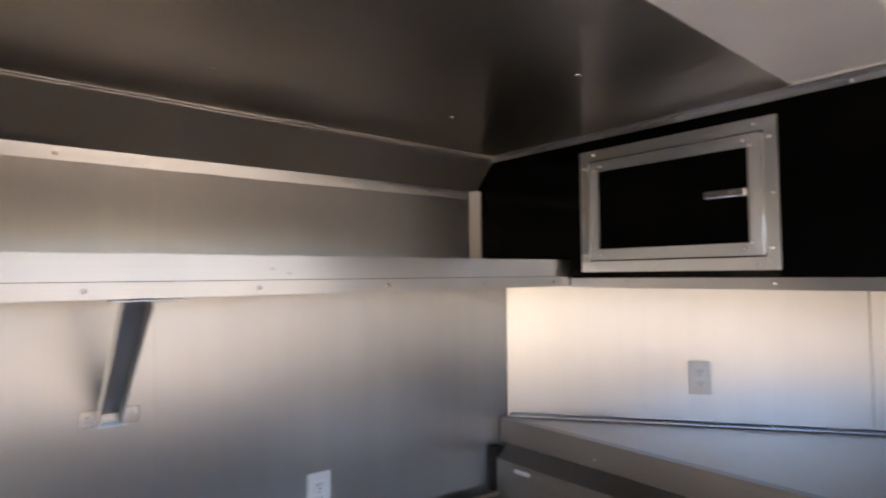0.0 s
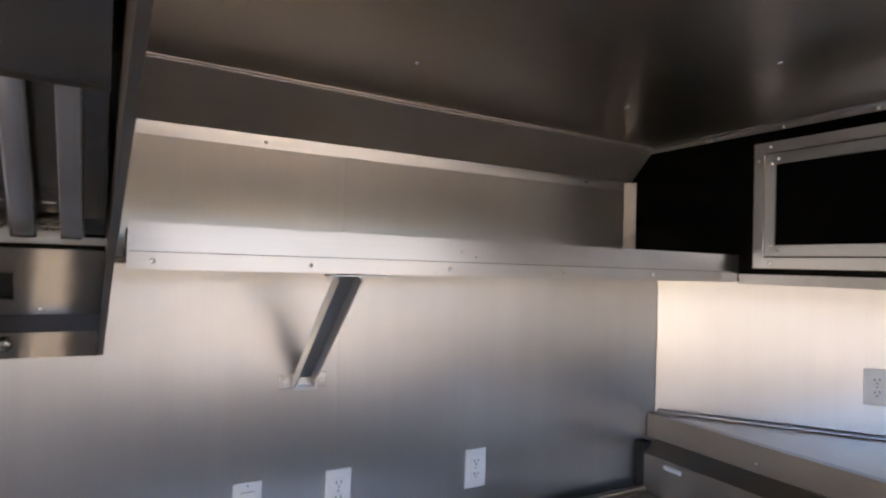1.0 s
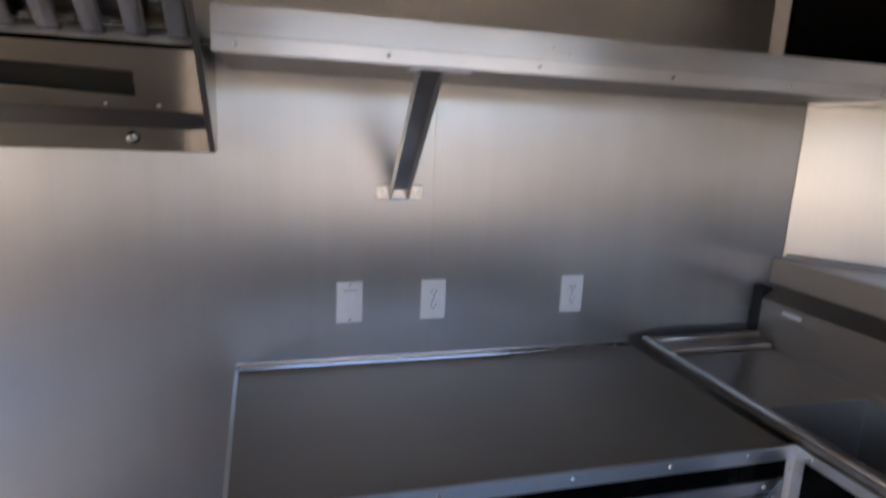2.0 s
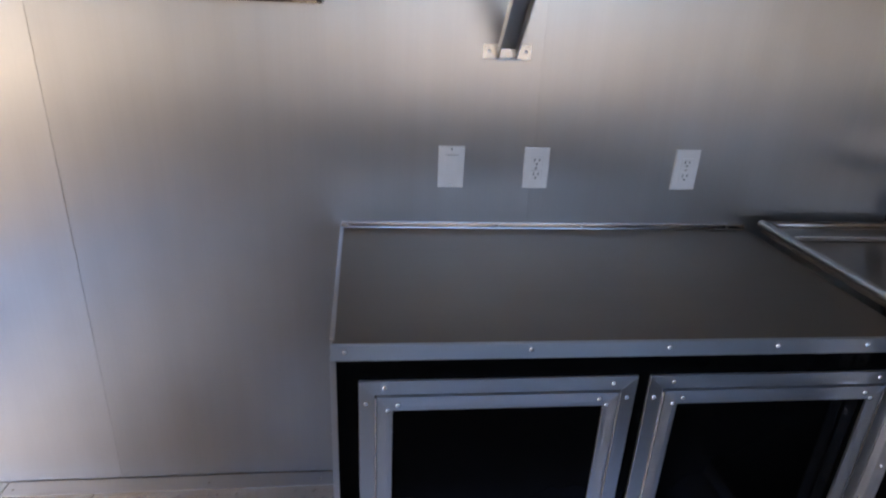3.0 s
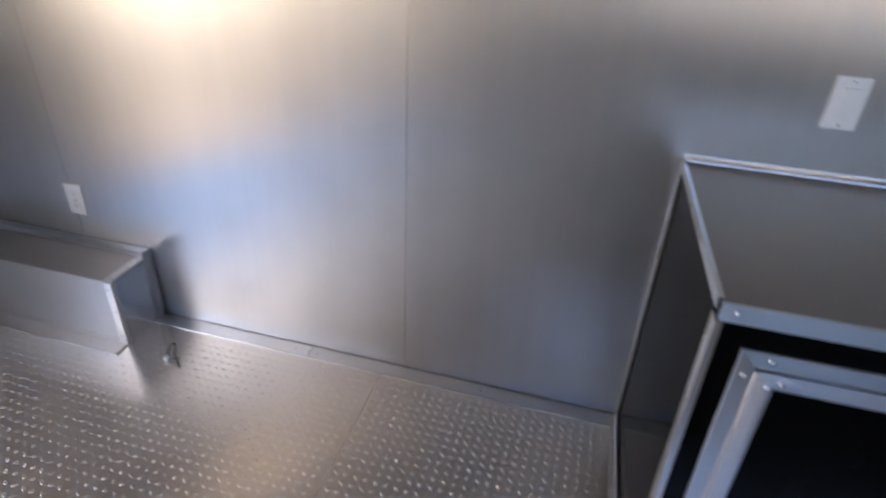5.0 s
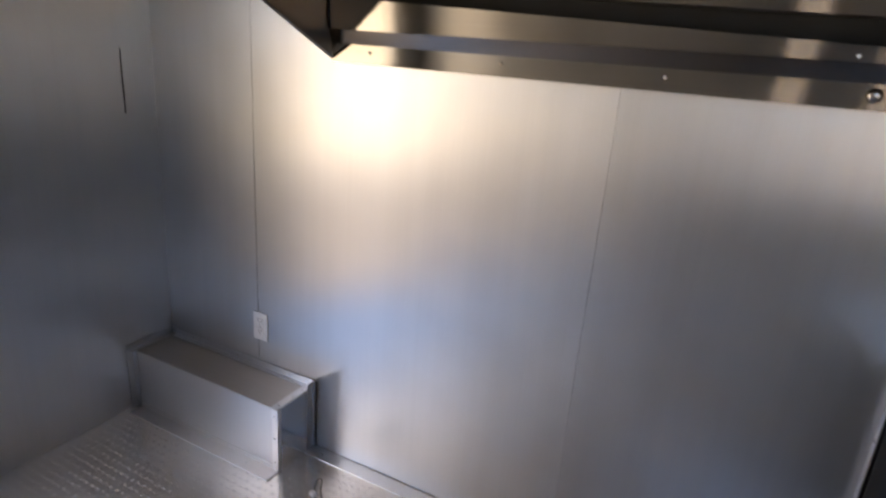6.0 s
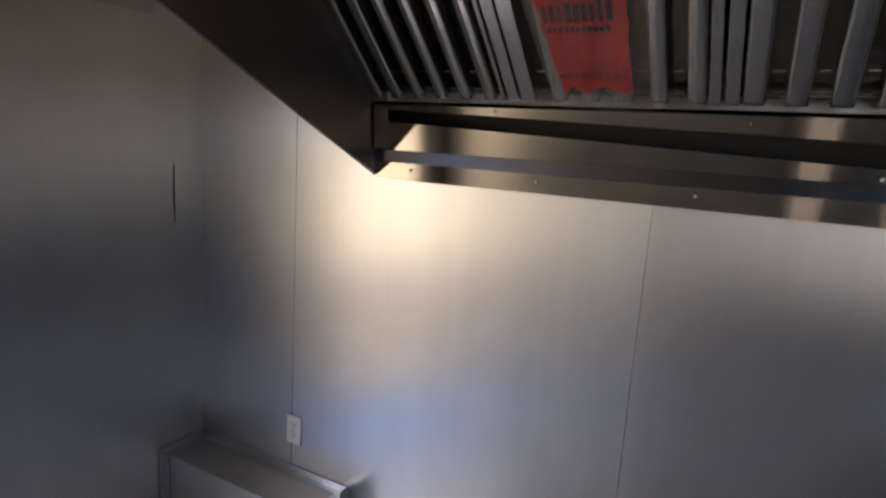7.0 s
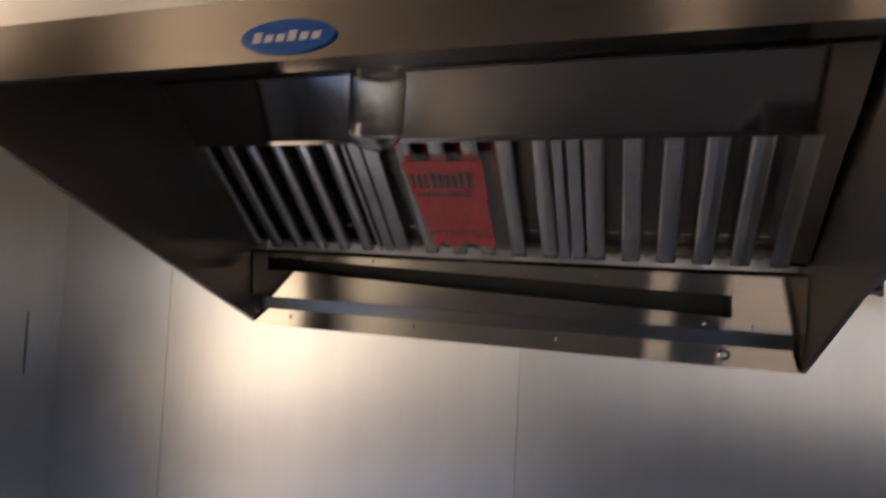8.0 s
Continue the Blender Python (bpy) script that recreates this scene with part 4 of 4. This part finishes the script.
part("channel_slope", strip([(yb + 0.0015, BRK + 0.0002), (yb + 0.0187, 1.530)], -0.0025, "x", HX0, HX1), STEEL_DEEP_SHADE, hood, "sloping band darkened for shade")
part("lower_channel", strip([(yb + 0.019, 1.529), (yb + 0.0195, HZ0), (-0.006, HZ0)], -0.0025, "x", HX0, HX1), STEEL_SHADED, hood)
# dark strip painted along the corner for its thin shadow
bm = boxes((HX0 + 0.0004, HX0 + 0.008, yb - 0.0014, yb - 0.0002, BRK + 0.002, 1.700))
for v in bm.verts:
    v.co.y -= 0.09 * (v.co.z - BRK)
part("corner_shade", bm, GAP_SHADE, hood, "dark strip for the shade in the corner")
riveted(hood, [(x, yb + 0.0170, 1.509) for x in (-1.424, -1.021, -0.617)], (0, -1, 0), 0.006, DARK_RIVET)
riveted(hood, [(x, back_y(1.579) - 0.0003, 1.579) for x in (-0.158, -0.264)], (0, -1, 0), 0.0055, RIVET)
riveted(hood, [(-1.145, back_y(1.69) - 0.0003, 1.690), (-0.52, back_y(1.682) - 0.0003, 1.682)], (0, -1, 0), 0.005, DARK_RIVET)
part("drain_cap", lathe([(0.015, 0), (0.015, 0.006), (0.012, 0.010), (0.005, 0.012), (0, 0.012)], 14, None, Matrix.Translation((-0.218, yb + 0.017, 1.507)) @ Matrix.Rotation(math.pi / 2, 4, "X")), STEEL, hood, "round steel cap", True)

# glass jar lamp under the hood roof
JX, JY = -0.925, -0.58
part("lamp_socket", lathe([(0, 0), (0.052, 0), (0.052, -0.028), (0.046, -0.034), (0, -0.034)], 18, None, Matrix.Translation((JX, JY, HZT - 0.004))), STEEL, hood, "steel lamp socket", True)
globe = [(0.054, -0.030), (0.057, -0.045), (0.055, -0.145), (0.050, -0.172), (0.034, -0.190), (0.0, -0.197)]
inside = [(0.0, -0.1935), (0.032, -0.187), (0.0475, -0.170), (0.0525, -0.145), (0.0545, -0.045), (0.0515, -0.030)]
part("glass_globe", lathe(globe + inside + [globe[0]], 24, None, Matrix.Translation((JX, JY, HZT - 0.004))), GLASS, hood, "clear glass jar globe", True)

# blue badge with plain pale bars
bm = bmesh.new()
ell = [(-0.834 + 0.066 * math.cos(2 * math.pi * i / 28), 1.949 + 0.021 * math.sin(2 * math.pi * i / 28)) for i in range(28)]
prism(ell, "y", HYF - 0.0035, HYF, bm)
badge = part("badge", bm, BLUE, hood, "blue oval badge")
for i in range(6):
    x = -0.882 + i * 0.0165
    hgt = 0.0125 if i in (0, 3) else 0.009
    part("pale_bar", prism([(x, 1.943), (x + 0.011, 1.943), (x + 0.0135, 1.943 + hgt), (x + 0.0025, 1.943 + hgt)], "y", HYF - 0.0042, HYF - 0.0034), WHITE, badge)

# ---- baffle filters ----
FX0, FX1 = -1.531, -0.090
FL = (FT - FB).length
along = (FT - FB).normalized()
normal = Vector((-along.y, along.x))
if normal.y > 0:
    normal = -normal
FM = Matrix(((1, 0, 0, FX0), (0, along.x, normal.x, FB.x), (0, along.y, normal.y, FB.y), (0, 0, 0, 1)))


def baffle_filter(u0, u1, rails, left_edges, width):
    """One filter from u0 to u1 along the bank: flat side rails, raised bars and channels between them darkened for
    shade.
    """
    f = thing("baffle_filter", (FX0 + (u0 + u1) / 2, FB.x, FB.y), label="steel baffle grease filter leaning in the hood", category="filter", group="hood filters")
    foot = -0.010

    def add(nm, bm, mat, label="", smooth=False):
        bmesh.ops.transform(bm, matrix=FM, verts=bm.verts)
        return part(nm, bm, mat, f, label, smooth)

    def bent(nm, line, v0, v1, mat):
        bm = strip(line, -0.0012, "z", v0, v1)
        for v in bm.verts:
            v.co = Vector((v.co.x, v.co.z, v.co.y))
        add(nm, bm, mat)

    for a, b in rails:
        add("side_rail", boxes((a, b, foot, FL, -0.045, 0.0015), bevel=0.002, seg=2), STEEL_BAFFLE)
    for v0, v1 in ((foot, foot + 0.006), (FL - 0.012, FL)):
        add("end_rail", boxes((u0 + 0.002, u1 - 0.002, v0, v1, -0.045, -0.026), bevel=0.001), STEEL_BAFFLE)
    for a in left_edges:
        b = a + width
        line = [(a, -0.024), (a, -0.006), (a + 0.0008, -0.0030), (a + 0.003, -0.0008), (a + 0.007, 0.0006), ((a + b) / 2, 0.0016), (b - 0.007, 0.0006), (b - 0.003, -0.0008), (b - 0.0008, -0.0030), (b, -0.006), (b, -0.024)]
        bent("baffle", line, foot, FL - 0.004, STEEL_BAFFLE)
    solid = sorted(list(rails) + [(a, a + width) for a in left_edges])
    for (_, a), (b, _) in zip(solid, solid[1:]):
        if b - a < 0.015:
            continue
        lo, hi = a - 0.008, b + 0.008
        # channel floor carries the shade between the bars in its colour
        bent("rear_baffle", [(lo, -0.026), (lo, -0.040), (hi, -0.040), (hi, -0.026)], foot + 0.007, FL - 0.013, STEEL_DEEP_SHADE)
        c = (a + b) / 2
        add("drain_tab", boxes((c - 0.007, c - 0.003, -0.004, 0.012, -0.030, -0.016), (c + 0.003, c + 0.007, -0.004, 0.012, -0.030, -0.016), (c - 0.007, c + 0.007, 0.012, 0.015, -0.030, -0.016)), STEEL_BAFFLE)
        add("drain_lip", boxes((c - 0.011, c + 0.011, 0.066, 0.070, -0.030, -0.020), bevel=0.001), STEEL_BAFFLE)
    return f


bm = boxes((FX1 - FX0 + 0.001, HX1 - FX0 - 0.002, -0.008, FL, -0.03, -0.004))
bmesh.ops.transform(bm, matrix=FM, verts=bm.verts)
part("filter_filler", bm, STEEL_SHADED, hood, "steel filler beside the filters, darkened for shade")
baffle_filter(-0.027, 0.455, [(0.404, 0.4165), (0.4225, 0.4545)], [-0.0268] + [0.045 + 0.0763 * i for i in range(5)], 0.037)
baffle_filter(0.459, 0.9425, [(0.460, 0.500), (0.918, 0.9420)], [0.545 + 0.0815 * i for i in range(5)], 0.041)
baffle_filter(0.950, 1.441, [(0.951, 0.9805), (1.4015, 1.4400)], [0.986 + 0.0824 * i for i in range(5)], 0.046)

# ---- red warning tag in a clear bag ----
tag = thing("warning_tag", (-0.80, -0.25, 1.80), label="red warning tag in a crumpled clear plastic bag on the filters", category="tag")


def wavy(low, high, v0, v1, lift, amp, name, mat, label="", ragged=0.0, pleat=0.0):
    """A thin crumpled sheet lying on the filters; low and high are its widths at the foot and the head."""
    bm = bmesh.new()
    nu, nv = 36, 26
    grid = []
    for j in range(nv + 1):
        row = []
        for i in range(nu + 1):
            fu, fv = i / nu, j / nv
            u = (low[0] + fu * (low[1] - low[0])) * (1 - fv) + (high[0] + fu * (high[1] - high[0])) * fv
            v = v0 + fv * (v1 - v0)
            if ragged:
                v += ragged * (1 - fv) ** 3 * (abs(math.sin(fu * math.pi * 2.6)) + 0.5 * noise.noise(Vector((u * 60, 1.3, 0))) - 0.7 * (fu > 0.86))
                u += 0.006 * noise.noise(Vector((v * 25, fu, 5.0)))
            w = lift + amp * noise.noise(Vector((u * 18, v * 14, 3.1))) + amp * 0.4 * noise.noise(Vector((u * 50, v * 40, 7.7)))
            w += pleat * noise.noise(Vector((u * 110, v * 7, 2.2))) * (0.35 + 0.65 * fv)
            row.append(bm.verts.new(FM @ Vector((u, v, w))))
        grid.append(row)
    for j in range(nv):
        for i in range(nu):
            bm.faces.new((grid[j][i], grid[j][i + 1], grid[j + 1][i + 1], grid[j + 1][i]))
    bmesh.ops.solidify(bm, geom=bm.faces[:], thickness=0.0006)
    return part(name, bm, mat, tag, label, True)


wavy((0.588, 0.755), (0.556, 0.758), 0.03, 0.312, 0.014, 0.006, "red_card", RED, "red printed card with a torn foot", 0.018)
wavy((0.565, 0.805), (0.535, 0.80), -0.008, 0.345, 0.027, 0.007, "plastic_bag", FILM, "clear crumpled plastic bag", 0.0, 0.006)


def lettering(text, u, v, size):
    cu = bpy.data.curves.new("lettering", "FONT")
    cu.body, cu.size, cu.align_x, cu.extrude = text, size, "CENTER", 0.0003
    cu.materials.append(INK)
    ob = new("lettering", cu)
    hang(ob, tag)
    ob.matrix_basis = FM @ Matrix.Translation((u, v, 0.0235))


lettering("ATTENTION", 0.668, 0.080, 0.029)
rng = random.Random(4)
for v, hgt, n, u0, u1 in ((0.238, 0.050, 9, 0.576, 0.735), (0.212, 0.014, 11, 0.582, 0.725)):
    for i in range(n):
        wdt = (u1 - u0) / n
        u = u0 + i * wdt
        q = boxes((u, u + wdt * rng.uniform(0.5, 0.8), v, v + hgt * rng.uniform(0.8, 1.0), 0.0225, 0.0231))
        bmesh.ops.transform(q, matrix=FM, verts=q.verts)
        part("printed_bar", q, INK, tag)
